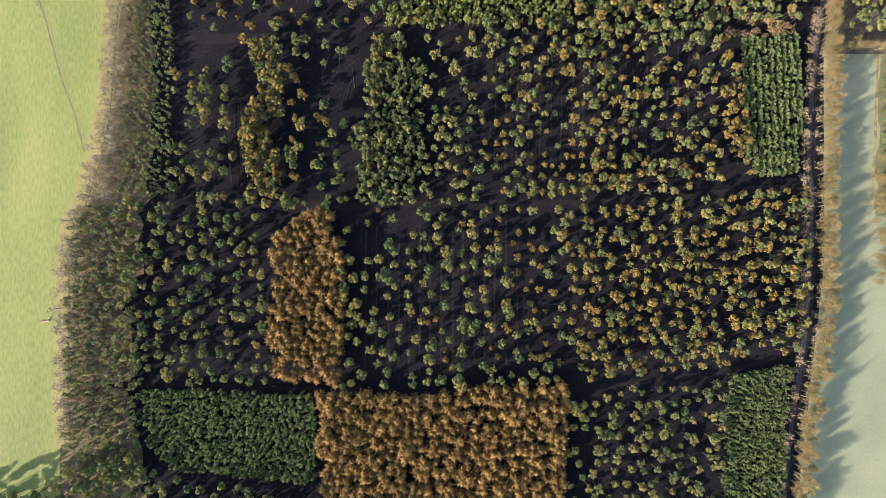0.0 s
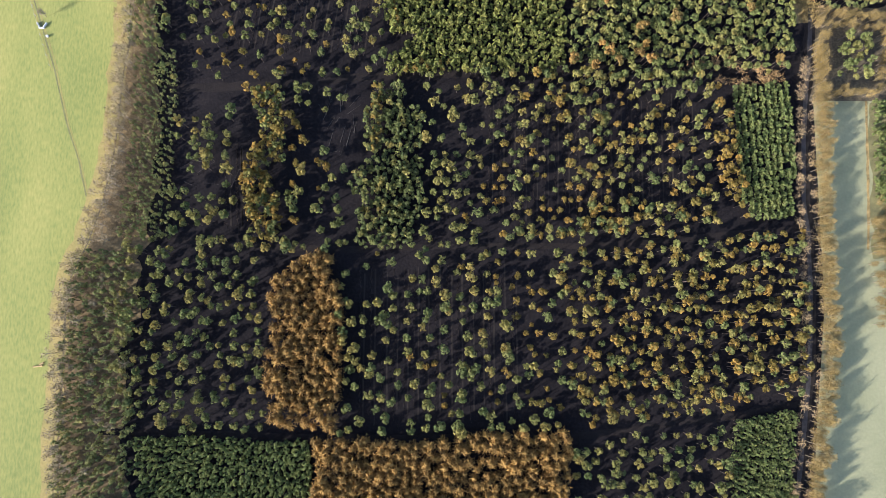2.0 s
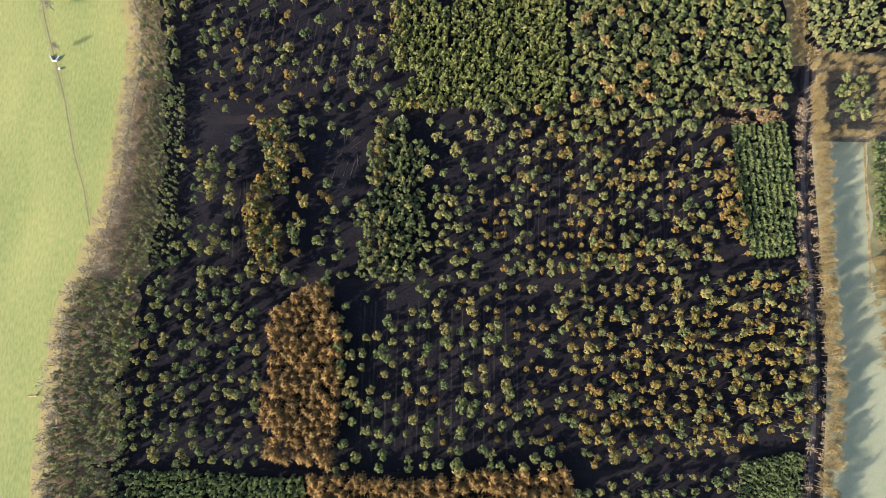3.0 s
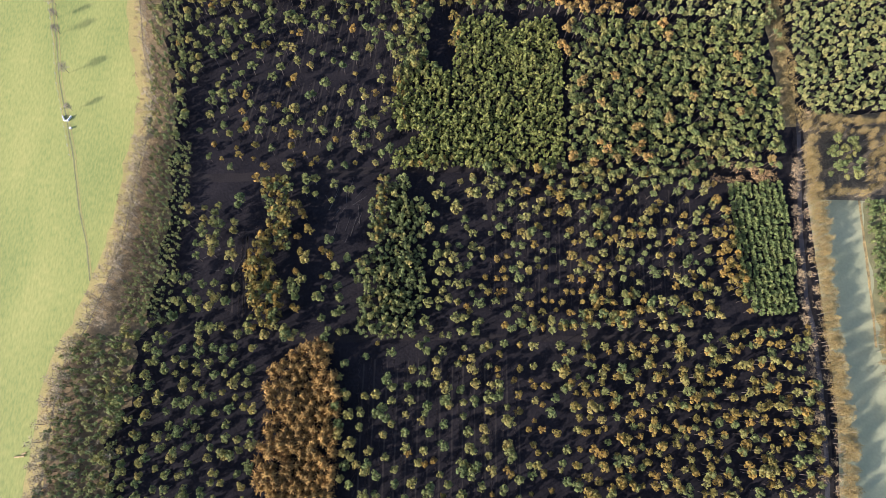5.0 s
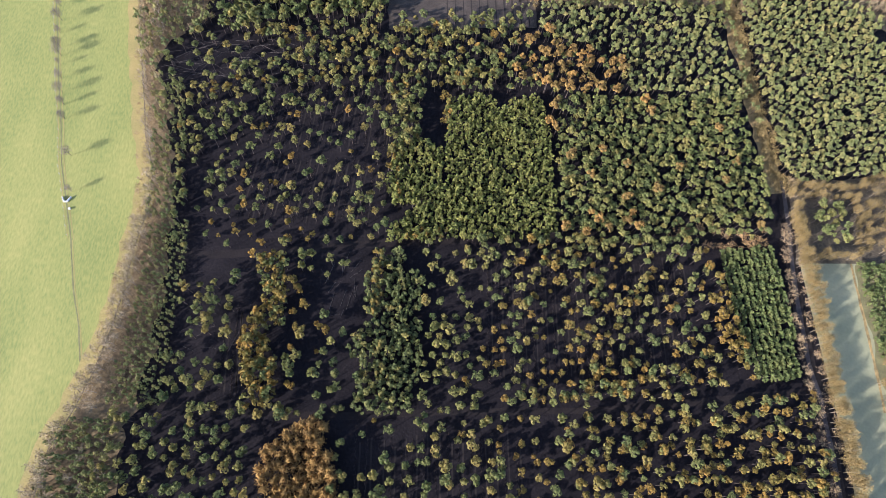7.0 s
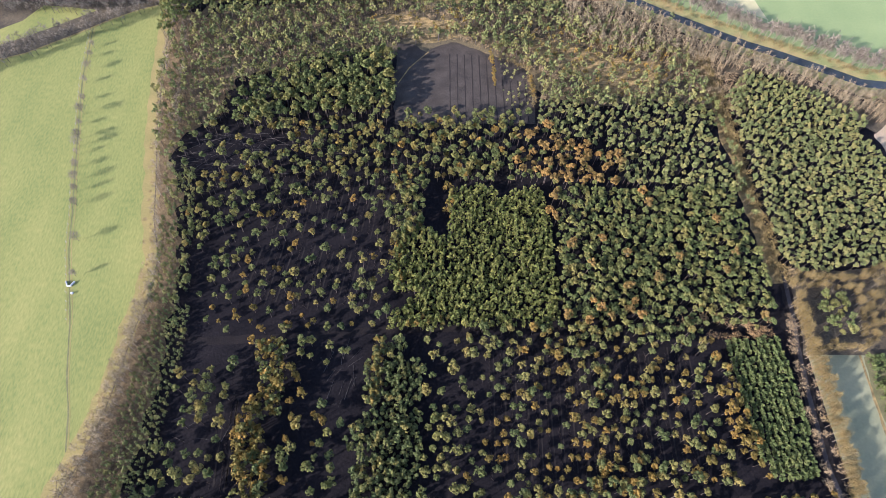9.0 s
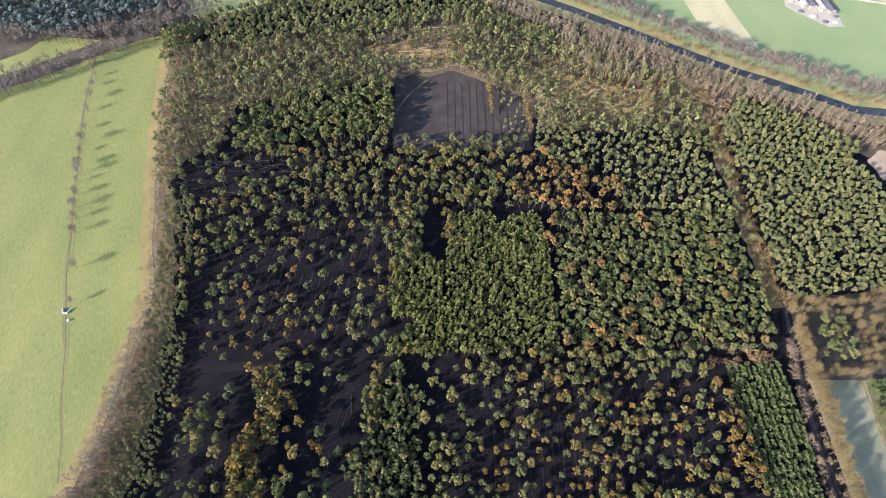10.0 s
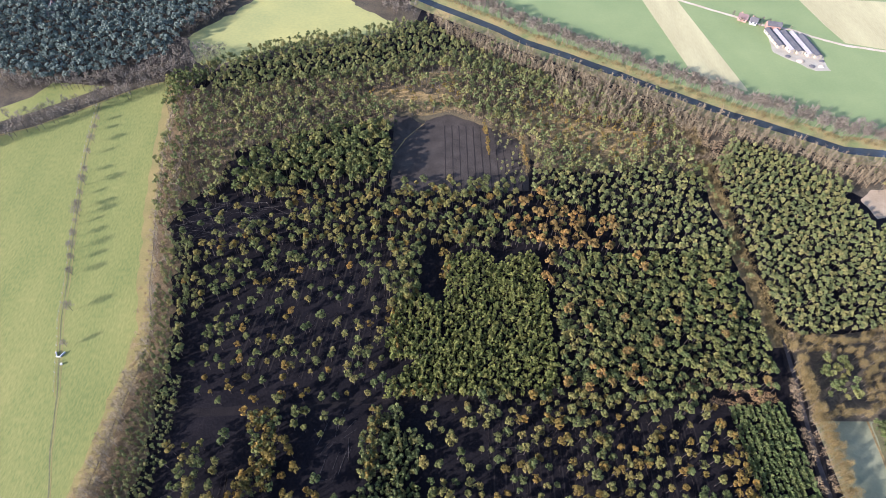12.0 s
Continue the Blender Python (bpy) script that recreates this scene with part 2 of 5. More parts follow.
def tufts(centres, normals, size, aspect=1.0, along_dir=None):
    """Small ragged leaf clumps: a bent four-cornered sprig at each centre."""
    m = len(centres)
    nrm = normals / (np.linalg.norm(normals, axis=1)[:, None] + 1e-9)
    ref = along_dir if along_dir is not None else rng.normal(size=(m, 3))
    u = ref - nrm * (ref * nrm).sum(1)[:, None]
    u /= np.linalg.norm(u, axis=1)[:, None] + 1e-9
    w = np.cross(nrm, u)
    s = size * rng.uniform(0.65, 1.35, (m, 1))
    lift = nrm * s * 0.25
    v = np.stack([centres - u * s - lift, centres - w * s * aspect * rng.uniform(0.6, 1.1, (m, 1)) + lift * 0.5,
                  centres + u * s - lift * 0.5, centres + w * s * aspect * rng.uniform(0.6, 1.1, (m, 1)) + lift * 0.5], 1)
    return v.reshape(-1, 3), [(4 * i, 4 * i + 1, 4 * i + 2, 4 * i + 3) for i in range(m)]


def join(pieces):
    vs, fs, k = [], [], 0
    for v, f in pieces:
        vs.append(v)
        fs += [tuple(i + k for i in q) for q in f]
        k += len(v)
    return np.concatenate(vs), fs


def dome(centre, rad, per, size, flat=0.62, jitter=0.26, low=-0.3):
    """A rounded clump of foliage: overlapping sprigs that face outwards."""
    d = rng.normal(size=(per, 3))
    d[:, 2] = np.abs(d[:, 2]) * 0.95 + low * rng.random(per)
    d /= np.linalg.norm(d, axis=1)[:, None]
    pos = centre + d * rad * np.array([1, 1, flat]) * rng.uniform(0.78, 1.06, (per, 1))
    return tufts(pos, d + rng.normal(0, jitter, d.shape), size, 0.9)


def pine_template(h=12.0, spread=1.5, lobes=6, per=20, size=0.40, limbs=True):
    lean = rng.normal(0, 0.35, 2)
    mid, top = (lean[0] * 0.4, lean[1] * 0.4, h * 0.5), (lean[0], lean[1], h * 0.92)
    wood = [tube((0, 0, -0.3), mid, 0.16, 0.12, 5), tube(mid, top, 0.12, 0.04, 5)]
    leaf = []
    for i in range(lobes):
        a = 2.4 * i + rng.uniform(-0.4, 0.4)
        r = spread * (0.2 if i == 0 else rng.uniform(0.5, 0.95))
        c = np.array([lean[0] + math.cos(a) * r, lean[1] + math.sin(a) * r, h * (0.95 if i == 0 else rng.uniform(0.68, 0.92))])
        rad = spread * rng.uniform(0.38, 0.62)
        if limbs and i:
            wood.append(tube((lean[0] * 0.8, lean[1] * 0.8, c[2] - 1.2), c, 0.06, 0.02, 3))
        leaf.append(dome(c, rad, per, size, 0.7, 0.38))
    return join(wood), join(leaf)


def round_template(h, width, per, size):
    """A young conifer: a tapering crown of uneven tufts with a short leader."""
    lean = rng.normal(0, 0.12, 2)
    wood = [tube((0, 0, -0.3), (lean[0], lean[1], h * 0.9), 0.09, 0.03, 5)]
    leaf = [dome(np.array([lean[0], lean[1], h * 0.80]), width * 0.46, per // 4, size * 0.9, 1.4, 0.6)]
    for i in range(6):
        a = 2.4 * i + rng.uniform(-0.5, 0.5)
        r = width * rng.uniform(0.4, 0.72)
        c = np.array([math.cos(a) * r, math.sin(a) * r, h * rng.uniform(0.42, 0.70)])
        leaf.append(dome(c, width * rng.uniform(0.30, 0.5), per // 8, size, 0.9, 0.6))
    return join(wood), join(leaf)


def larch_template(h, width):
    """An autumn larch: loose feathery sprays round a straight stem."""
    wood = [tube((0, 0, -0.3), (0, 0, h * 0.97), 0.16, 0.02, 5)]
    pos, out = [], []
    for k in range(11):
        f = (k + 0.5) / 11
        m = 4 + int(5 * (1 - f))
        a = rng.uniform(0, 6.283) + np.arange(m) * 2 * math.pi / m + rng.normal(0, 0.3, m)
        for u in (0.42, 0.95):
            rr = width * (1 - f) ** 0.7 * u * rng.uniform(0.6, 1.15, m)
            pos.append(np.c_[np.cos(a) * rr, np.sin(a) * rr, h * (0.42 + 0.55 * f) + 0.12 * rr + rng.normal(0, 0.35, m)])
            out.append(np.c_[np.cos(a), np.sin(a), rng.normal(0.1, 0.25, m)])
    pos, out = np.concatenate(pos), np.concatenate(out)
    nrm = np.c_[out[:, :2] * 0.6, np.ones(len(out)) * 0.8] + rng.normal(0, 0.7, out.shape)
    return join(wood), join([tufts(pos, nrm, 0.60, 0.33, out + rng.normal(0, 0.35, out.shape))])


def bare_template(h, width, limbs=8, twigs=100, thick=0.04, limb=0.045, length=0.75):
    """A leafless tree: a trunk, rising limbs, and a haze of fine twigs."""
    wood = [tube((0, 0, -0.3), (0.1, 0.05, h * 0.55), 0.016 * h, 0.010 * h, 5), tube((0.1, 0.05, h * 0.55), (0.0, 0.1, h * 0.95), 0.010 * h, 0.02, 5)]
    v, f = [], []
    ends = []
    for i in range(limbs):
        a, z0 = 2.4 * i, h * (0.28 + 0.5 * i / limbs)
        r = width * rng.uniform(0.55, 0.95) * (1 - 0.5 * i / limbs)
        e = np.array([math.cos(a) * r, math.sin(a) * r, min(h, z0 + r * rng.uniform(0.9, 1.5))])
        wood.append(tube((0.05, 0.03, z0), e, limb, 0.012, 3))
        ends.append((np.array([0.05, 0.03, z0]), e))
    ends.append((np.array([0.1, 0.05, h * 0.55]), np.array([0, 0.1, h])))
    c, d = [], []
    for _ in range(twigs):
        s, e = ends[rng.integers(len(ends))]
        u = rng.uniform(0.3, 1.0)
        dirn = (e - s) / np.linalg.norm(e - s) + rng.normal(0, 0.65, 3)
        dirn[2] = abs(dirn[2]) * 0.8
        dirn /= np.linalg.norm(dirn)
        ln = rng.uniform(0.5, 1.0)
        c.append(s + (e - s) * u + dirn * ln * 0.9 + rng.normal(0, 0.16, 3) * width * (1 - length))
        d.append(dirn * ln)
    c, d = np.array(c), np.array(d)
    nrm = rng.normal(size=c.shape) + np.array([-0.3, -0.2, 0.8])
    leaf = tufts(c, nrm, length, thick / 0.4 * 0.75 / length, d)
    return join(wood), join([leaf])


PINES = [pine_template(rng.uniform(8.0, 9.6), rng.uniform(1.25, 1.75), int(rng.integers(6, 11))) for _ in range(9)]
FARPINES = [pine_template(rng.uniform(7.6, 9.2), rng.uniform(1.2, 1.55), 6, 13, 0.5, False) for _ in range(6)]
DIMPINES = [pine_template(rng.uniform(8.6, 10.4), rng.uniform(1.6, 2.0), 4, 9, 0.85, False) for _ in range(4)]
YOUNGS = [round_template(rng.uniform(3.0, 3.8), rng.uniform(0.84, 1.0), 90, 0.26) for _ in range(5)]
SPRUCES = [round_template(rng.uniform(5.6, 6.8), rng.uniform(0.85, 1.1), 66, 0.32) for _ in range(5)]
SLENDER = [round_template(rng.uniform(4.2, 5.4), rng.uniform(0.70, 0.90), 48, 0.30) for _ in range(5)]
SMALLPINES = [pine_template(rng.uniform(6.6, 9.0), rng.uniform(1.1, 1.5), 5, 9, 0.54, False) for _ in range(5)]
LARCHES = [larch_template(rng.uniform(6.8, 8.0), rng.uniform(1.9, 2.5)) for _ in range(5)]
BARES = [bare_template(rng.uniform(6.2, 7.8), rng.uniform(1.6, 2.2), 8, 125, 0.04, 0.03, 0.48) for _ in range(5)]
TALLBARES = [bare_template(rng.uniform(7.4, 9.0), rng.uniform(1.35, 1.75), 22, 640, 0.034, 0.022, 0.27) for _ in range(5)]
FARBARES = [bare_template(rng.uniform(6.4, 7.8), rng.uniform(1.8, 2.4), 7, 72, 0.07, 0.03, 0.6) for _ in range(4)]
SLIMS = [bare_template(rng.uniform(7.0, 9.2), rng.uniform(0.8, 1.15), 7, 66, 0.06, 0.035) for _ in range(4)]
SHRUBS = [bare_template(rng.uniform(2.0, 3.2), rng.uniform(1.0, 1.6), 7, 80, 0.04, 0.014, 0.36) for _ in range(3)]


def mesh_of(name, v, f, mat, extra=None, wood_faces=0, tone=None):
    me = bpy.data.meshes.new(name)
    q = np.asarray(f, np.int32)
    me.vertices.add(len(v))
    me.vertices.foreach_set("co", np.asarray(v, np.float32).ravel())
    me.loops.add(q.size)
    me.loops.foreach_set("vertex_index", q.ravel())
    me.polygons.add(len(q))
    me.polygons.foreach_set("loop_start", np.arange(len(q), dtype=np.int32) * 4)
    me.materials.append(mat)
    if extra:
        me.materials.append(extra)
        idx = np.zeros(len(q), np.int32)
        idx[:wood_faces] = 1
        me.polygons.foreach_set("material_index", idx)
    if tone is not None:
        me.attributes.new("tone", "FLOAT", "POINT").data.foreach_set("value", np.asarray(tone, np.float32))
    me.update(calc_edges=True)
    return me


def forest(name, templates, places, leaf_mat, wood_mat, label, category, low=0.85, high=1.15, squash=0.12):
    """Many trees that nobody could count, as one piece of woodland."""
    wv, wf, lv, lf, wt, lt, kw, kl = [], [], [], [], [], [], 0, 0
    arr = [(np.array(w[0]), np.array(w[1]), np.array(l[0]), np.array(l[1])) for w, l in templates]
    pick = rng.integers(len(arr), size=len(places))
    for (x, y), k in zip(places, pick):
        a, s = rng.uniform(0, 6.283), rng.uniform(low, high)
        m = np.array([[math.cos(a), -math.sin(a), 0], [math.sin(a), math.cos(a), 0], [0, 0, 1 + rng.uniform(-squash, squash)]]) * s
        t = rng.random()
        W, WF, L, LF = arr[k]
        wv.append(W @ m.T + (x, y, 0))
        lv.append(L @ m.T + (x, y, 0))
        wf.append(WF + kw)
        lf.append(LF + kl)
        wt.append(np.full(len(W), t))
        lt.append(np.full(len(L), t))
        kw += len(W)
        kl += len(L)
    v = np.concatenate(wv + lv)
    f = np.concatenate([np.concatenate(wf), np.concatenate(lf) + kw])
    me = mesh_of(name, v, f, leaf_mat, wood_mat, sum(len(q) for q in wf), np.concatenate(wt + lt))
    return tagged(new(name, me), label, category, kind="stuff")


def tree_kind(name, templates, leaf_mat, wood_mat, label, group, category="tree"):
    """The first tree of a kind in each shape; the rest are copies."""
    made = []
    for w, l in templates:
        base = new(name)
        base.empty_display_size = 1.0
        tagged(base, label, category, group)
        for nm, (v, f), mat in (("trunk", w, wood_mat), ("crown", l, leaf_mat)):
            ob = new(nm, mesh_of(nm, v, f, mat))
            ob.parent = base
        made.append(base)
    return made


def plant(kinds, places, low=0.74, high=1.04):
    """Single trees: the shapes of a kind stand in turn at the places."""
    for i, (x, y) in enumerate(places):
        k, s = kinds[i % len(kinds)], rng.uniform(low, high)
        m = Matrix.LocRotScale((x, y, 0), Euler((0, 0, rng.uniform(0, 6.283))), (s, s, s * rng.uniform(0.92, 1.08)))
        if k.get("stands"):
            copy_thing(k, m)
        else:
            k["stands"] = 1
            k.matrix_basis = m
    for k in kinds:
        if "stands" in k:
            del k["stands"]


def off(line, dx, dy):
    return [(x + dx, y + dy) for x, y in line]


# ---- plan ----
ROAD = [(-89, 79), (-64, 80), (-36, 82), (-19, 84), (-2, 85), (58, 88), (91, 89), (123, 89), (132, 90), (150, 94)]
MID = [(-89, 26), (-64, 23), (-21, 21), (6, 22), (34, 22), (65, 22), (96, 24), (117, 26), (145, 28)]
LOWROAD = [(-105, -39), (-50, -42), (-33, -43), (54, -45), (74, -43), (113, -39), (139, -35)]
SIDE = [(155, 114), (153, 95), (150, 78), (148, 62), (147, 49), (146, 38), (147, 27), (146, 5), (144, -17), (142, -31), (139, -47), (136, -63), (134, -79), (132, -95)]
RIDE = [(151, 245), (153, 227), (153, 203), (153, 186), (153, 171), (152, 157), (152, 144), (152, 131), (152, 119), (153, 108)]
LINES = [(ROAD, 1.7), (MID, 1.0), (LOWROAD, 1.6), (SIDE, 2.2), (RIDE, 2.4)]
LEFT_EDGE = [(-119, -60), (-120, -45), (-120, -30), (-120, -13), (-120, 2), (-119, 12), (-114, 24), (-110, 37), (-107, 53), (-106, 65), (-105, 84), (-103, 98), (-104, 115), (-110, 132), (-114, 152), (-120, 177), (-124, 200), (-128, 223), (-130, 235), (-131, 248), (-134, 271)]
YOUNG_A = [(-91, -41), (-72, -41), (-49, -43), (-34, -43), (-33, -59), (-34, -73), (-40, -74), (-55, -71), (-66, -70), (-81, -68), (-89, -59)]
LARCH_B = [(-32, -43), (-17, -43), (-6, -44), (13, -43), (32, -42), (44, -43), (53, -42), (54, -49), (52, -60), (52, -80), (51, -95), (-32, -92), (-32, -73), (-33, -58)]
LARCH_C = [(-39, 20), (-32, 20), (-27, 19), (-26, 11), (-24, 6), (-24, -2), (-24, -18), (-25, -41), (-33, -40), (-46, -41), (-47, -32), (-49, -24), (-48, -12), (-47, -3), (-49, 4), (-47, 11), (-43, 13)]
YOUNG_D = [(113, -40), (118, -39), (134, -37), (136, -39), (134, -46), (133, -62), (131, -83), (128, -97), (109, -96), (109, -78), (111, -62), (110, -54), (112, -46)]
YOUNG_E = [(-12, 81), (-4, 81), (-2, 79), (-2, 70), (2, 74), (4, 73), (5, 68), (4, 57), (4, 48), (4, 39), (3, 33), (2, 27), (2, 22), (-5, 21), (-19, 22), (-19, 28), (-18, 32), (-17, 39), (-22, 43), (-20, 46), (-17, 51), (-13, 53), (-16, 57), (-16, 67), (-15, 73)]
YOUNG_F = [(121, 82), (131, 82), (142, 84), (142, 73), (142, 62), (142, 52), (141, 32), (125, 31), (121, 39), (120, 61), (120, 72)]
GOLD_F = [(112, 64), (119, 65), (121, 51), (121, 39), (123, 31), (118, 32), (117, 38), (112, 41), (110, 51)]
YOUNG_G = [(15, 149), (22, 152), (35, 152), (38, 145), (43, 150), (56, 151), (58, 138), (57, 116), (58, 107), (57, 89), (54, 86), (14, 85), (13, 100), (14, 124)]
YOUNG_H = [(-7, 121), (-5, 129), (1, 131), (8, 129), (13, 126), (13, 100), (13, 85), (-9, 84), (-9, 89), (0, 97), (4, 99), (-7, 100), (-10, 108)]
PINE_H = [(63, 152), (78, 151), (99, 152), (124, 153), (142, 155), (142, 138), (144, 126), (145, 117), (145, 103), (142, 91), (120, 89), (89, 88), (58, 87), (59, 114)]
BRONZE = [(46, 181), (62, 187), (71, 178), (94, 172), (93, 153), (78, 152), (58, 153), (45, 157)]
SANDPIT = [(216, 190), (232, 206), (256, 206), (250, 178), (224, 172)]
PINE_RIGHT = [(152, 207), (172, 232), (204, 218), (221, 203), (245, 192), (204, 116), (152, 111), (149, 138), (146, 166)]
CLEARING = [(-10, 189), (-12, 220), (-10, 247), (-0, 245), (5, 241), (12, 247), (21, 249), (36, 242), (51, 235), (60, 226), (58, 193)]
PINES_FAR = [(-86, 190), (-78, 209), (-64, 220), (-48, 226), (-26, 234), (-12, 236), (-10, 199), (-19, 190), (-44, 192), (-64, 186), (-78, 182)]
DARK = [(-97, 155), (-81, 186), (-43, 187), (-13, 193), (57, 197), (44, 160), (12, 156), (11, 125), (-8, 124), (-9, 99), (-8, 85), (-80, 80), (-86, 101)]
WINDTHROW = [(-106, 167), (-99, 181), (-74, 181), (-53, 176), (-71, 165), (-103, 147)]
SINGLES = [(-86, 79), (-9, 83), (-9, 98), (-11, 149), (-56, 155), (-93, 147)]
GAPS = [SINGLES, [(4, 127), (13, 127), (13, 155), (6, 153)], [(-83, 83), (-75, 83), (-79, 115), (-87, 115)], WINDTHROW]
FIELD_O = [(-98, 21), (-81, 20), (-51, 18), (-51, 5), (-49, -25), (-48, -39), (-90, -38), (-98, -26), (-99, 1)]
FIELD_P = [(54, -46), (64, -44), (111, -40), (109, -54), (110, -61), (109, -82), (108, -96), (52, -94), (54, -61)]
GOLD_STRIP = [(-57, 78), (-46, 79), (-44, 68), (-44, 54), (-45, 50), (-50, 48), (-44, 37), (-44, 29), (-46, 23), (-54, 23), (-56, 33), (-58, 44), (-55, 56), (-51, 62), (-54, 70)]
CORNER = [(-133, 264), (-126, 272), (-116, 272), (-117, 258), (-121, 247), (-127, 240), (-129, 243)]
CORNER_PATH = [(-107, 284), (-109, 274), (-113, 264), (-119, 250), (-125, 239), (-127, 230), (-126, 215)]
SHRUBLAND = [(-129, 260), (-121, 198), (-111, 162), (-95, 163), (-86, 191), (-89, 217), (-96, 255), (-119, 281)]
NORTH_PINES = [(-120, 270), (-113, 283), (-100, 295), (-86, 305), (-59, 316), (-33, 323), (-12, 332), (5, 336), (23, 318), (49, 298), (81, 279), (73, 272), (48, 285), (15, 287), (-11, 282), (-42, 273), (-79, 268), (-101, 257)]
NORTH_MIX = [(-96, 255), (-101, 263), (-79, 272), (-42, 278), (-11, 287), (15, 292), (48, 289), (75, 276), (95, 275), (145, 239), (150, 206), (134, 206), (120, 210), (93, 204), (62, 205), (61, 228), (36, 244), (21, 252), (-13, 241), (-26, 237), (-48, 229), (-64, 222), (-86, 207)]
BIRCH_STRIP = [(4, 349), (23, 334), (44, 319), (67, 306), (93, 295), (121, 280), (149, 263), (178, 248), (204, 232), (230, 220), (253, 216), (243, 197), (223, 205), (206, 221), (173, 234), (143, 241), (115, 241), (98, 248), (81, 259), (81, 279), (56, 296), (23, 319)]
HEATH_OPEN = [[(53, 259), (72, 255), (102, 244), (129, 240), (129, 225), (111, 212), (93, 215), (78, 230), (61, 243)], [(-31, 261), (-13, 270), (22, 265), (31, 255), (4, 249), (-12, 252)], [(1, 284), (22, 289), (24, 280), (4, 276)]]
NORTH_EAST = [(59, 205), (93, 205), (120, 211), (134, 207), (140, 194), (145, 167), (147, 152), (93, 153), (96, 173), (72, 181), (58, 189)]
RED_PATCH = [(136, 252), (152, 252), (159, 238), (171, 226), (166, 205), (153, 202), (149, 214), (137, 226)]
FAR_WOOD = [(-300, 280), (-224, 267), (-193, 260), (-164, 273), (-141, 288), (-138, 311), (-123, 345), (-112, 366), (-94, 374), (-114, 398), (-300, 410)]


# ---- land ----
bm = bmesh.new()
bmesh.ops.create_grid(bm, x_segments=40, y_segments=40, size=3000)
tagged(part("ground", bm, M_FLOOR), "brown forest floor with needle litter, tree shade in its dark colour", "ground", kind="structure")
sheet("meadow_west", [(-900, -82), (-119, -82)] + rough(LEFT_EDGE[1:], 0.8, 3.0, False) + [(-134, 271), (-148, 264), (-160, 255), (-171, 245), (-182, 236), (-192, 228), (-204, 221), (-420, 80), (-900, 60)], M_MEADOW, 0.06, "bright green grazed meadow beside the wood", "meadow")
sheet("field_east", [(120, -400), (137, -95), (145, -40), (151, 0), (153, 77), (175, 77), (420, 70), (600, -400)], M_FROST, 0.06, "pale grass field striped by long tree shadows", "field")
sheet("belt_ground", rough([(-112, -96), (-119, -80)] + off(LEFT_EDGE, 1.0, 0) + [(-113, 262), (-97, 255), (-89, 217), (-90, 195), (-105, 180), (-107, 162), (-99, 146), (-93, 114), (-90, 92), (-88, 57), (-90, 28), (-95, 12), (-96, -15), (-95, -40), (-93, -58), (-91, -76), (-97, -92)], 3.0), M_BELT, 0.03, "brown bracken ground under the birch belt", "ground")
sheet("scrub_ground", [(-131, 260), (-120, 276), (-102, 291), (-58, 305), (-19, 322), (-0, 339), (4, 356), (-20, 386), (-20, 470), (-600, 520), (-600, 60), (-420, 70), (-202, 211), (-149, 245)], M_SAPLING, 0.02, "brown scrub ground behind the meadow", "ground")
sheet("canal_scrub_ground", rough([(147, 254), (177, 247), (246, 210), (300, 184), (300, 170), (238, 189), (185, 235), (151, 231)], 1.8), M_SAPLING, 0.03, "brown scrub ground beside the canal", "ground")
sheet("enclosure_ground", rough([(151, 76), (152, 116), (175, 114), (240, 124), (240, 70)], 1.8), M_SAPLING, 0.04, "brown leaf-covered ground between tree rows", "ground")
sheet("clearing", rough(CLEARING, 1.0), M_PLOUGH, 0.05, "freshly worked dark soil of a felled clearing", "clearing")
sheet("heather_ground", rough([(-110, 264), (-30, 292), (28, 311), (45, 320), (93, 287), (139, 262), (151, 250), (151, 206), (123, 212), (94, 206), (62, 210), (60, 226), (46, 232), (24, 240), (-12, 238), (-46, 237), (-90, 214)], 1.8), M_HEATHER, 0.04, "brown heather ground in the mixed wood", "heath")
for poly in HEATH_OPEN:
    sheet("heath", rough(poly, 2.4, 2.5), M_HEATH, 0.08, "dry orange heath grass in the wood", "heath")
sheet("field_mustard", rough([(-136, 312), (-129, 326), (-115, 341), (-107, 359), (-90, 372), (-47, 368), (-32, 352), (-14, 340), (-10, 331), (-34, 321), (-61, 313), (-87, 303), (-101, 294), (-113, 286), (-126, 288)], 1.2), M_YELLOW, 0.06, "yellow-green flowering field beyond the wood", "field")
sheet("meadow_small", [(-420, 110), (-214, 242), (-202, 252), (-196, 265), (-178, 264), (-168, 263), (-180, 253), (-195, 241), (-420, 90)], M_MEADOW, 0.06, "small hazy meadow behind a tree belt", "meadow")
CANAL = [(1, 373), (15, 363), (35, 350), (53, 338), (70, 324), (93, 312), (106, 304), (125, 293), (140, 283), (154, 275), (169, 266), (183, 258), (197, 252), (211, 245), (225, 238), (238, 231), (260, 229), (330, 186), (600, 60)]
sheet("field_crop", off(CANAL[1:], 4.5, 8) + [(900, 60), (900, 900), (60, 900)], M_CROP, 0.06, "green winter crop field beyond the canal", "field")
sheet("field_tan", [(159, 388), (185, 388), (201, 280), (171, 296)], M_STUBBLE, 0.12, "tan strip of bare stubble between green fields", "field")
sheet("field_pale", [(279, 396), (284, 360), (289, 338), (315, 332), (420, 310), (420, 396)], M_STUBBLE, 0.12, "pale bare field beside the farm", "field")
ribbon("canal_bank", CANAL, 23, M_BANK, 0.10, "grassy canal bank with orange tufts", "bank")
ribbon("canal_water", off(CANAL, -0.5, -0.9), 6.2, M_WATER, 0.14, "dark still canal water", "water", 0.02)
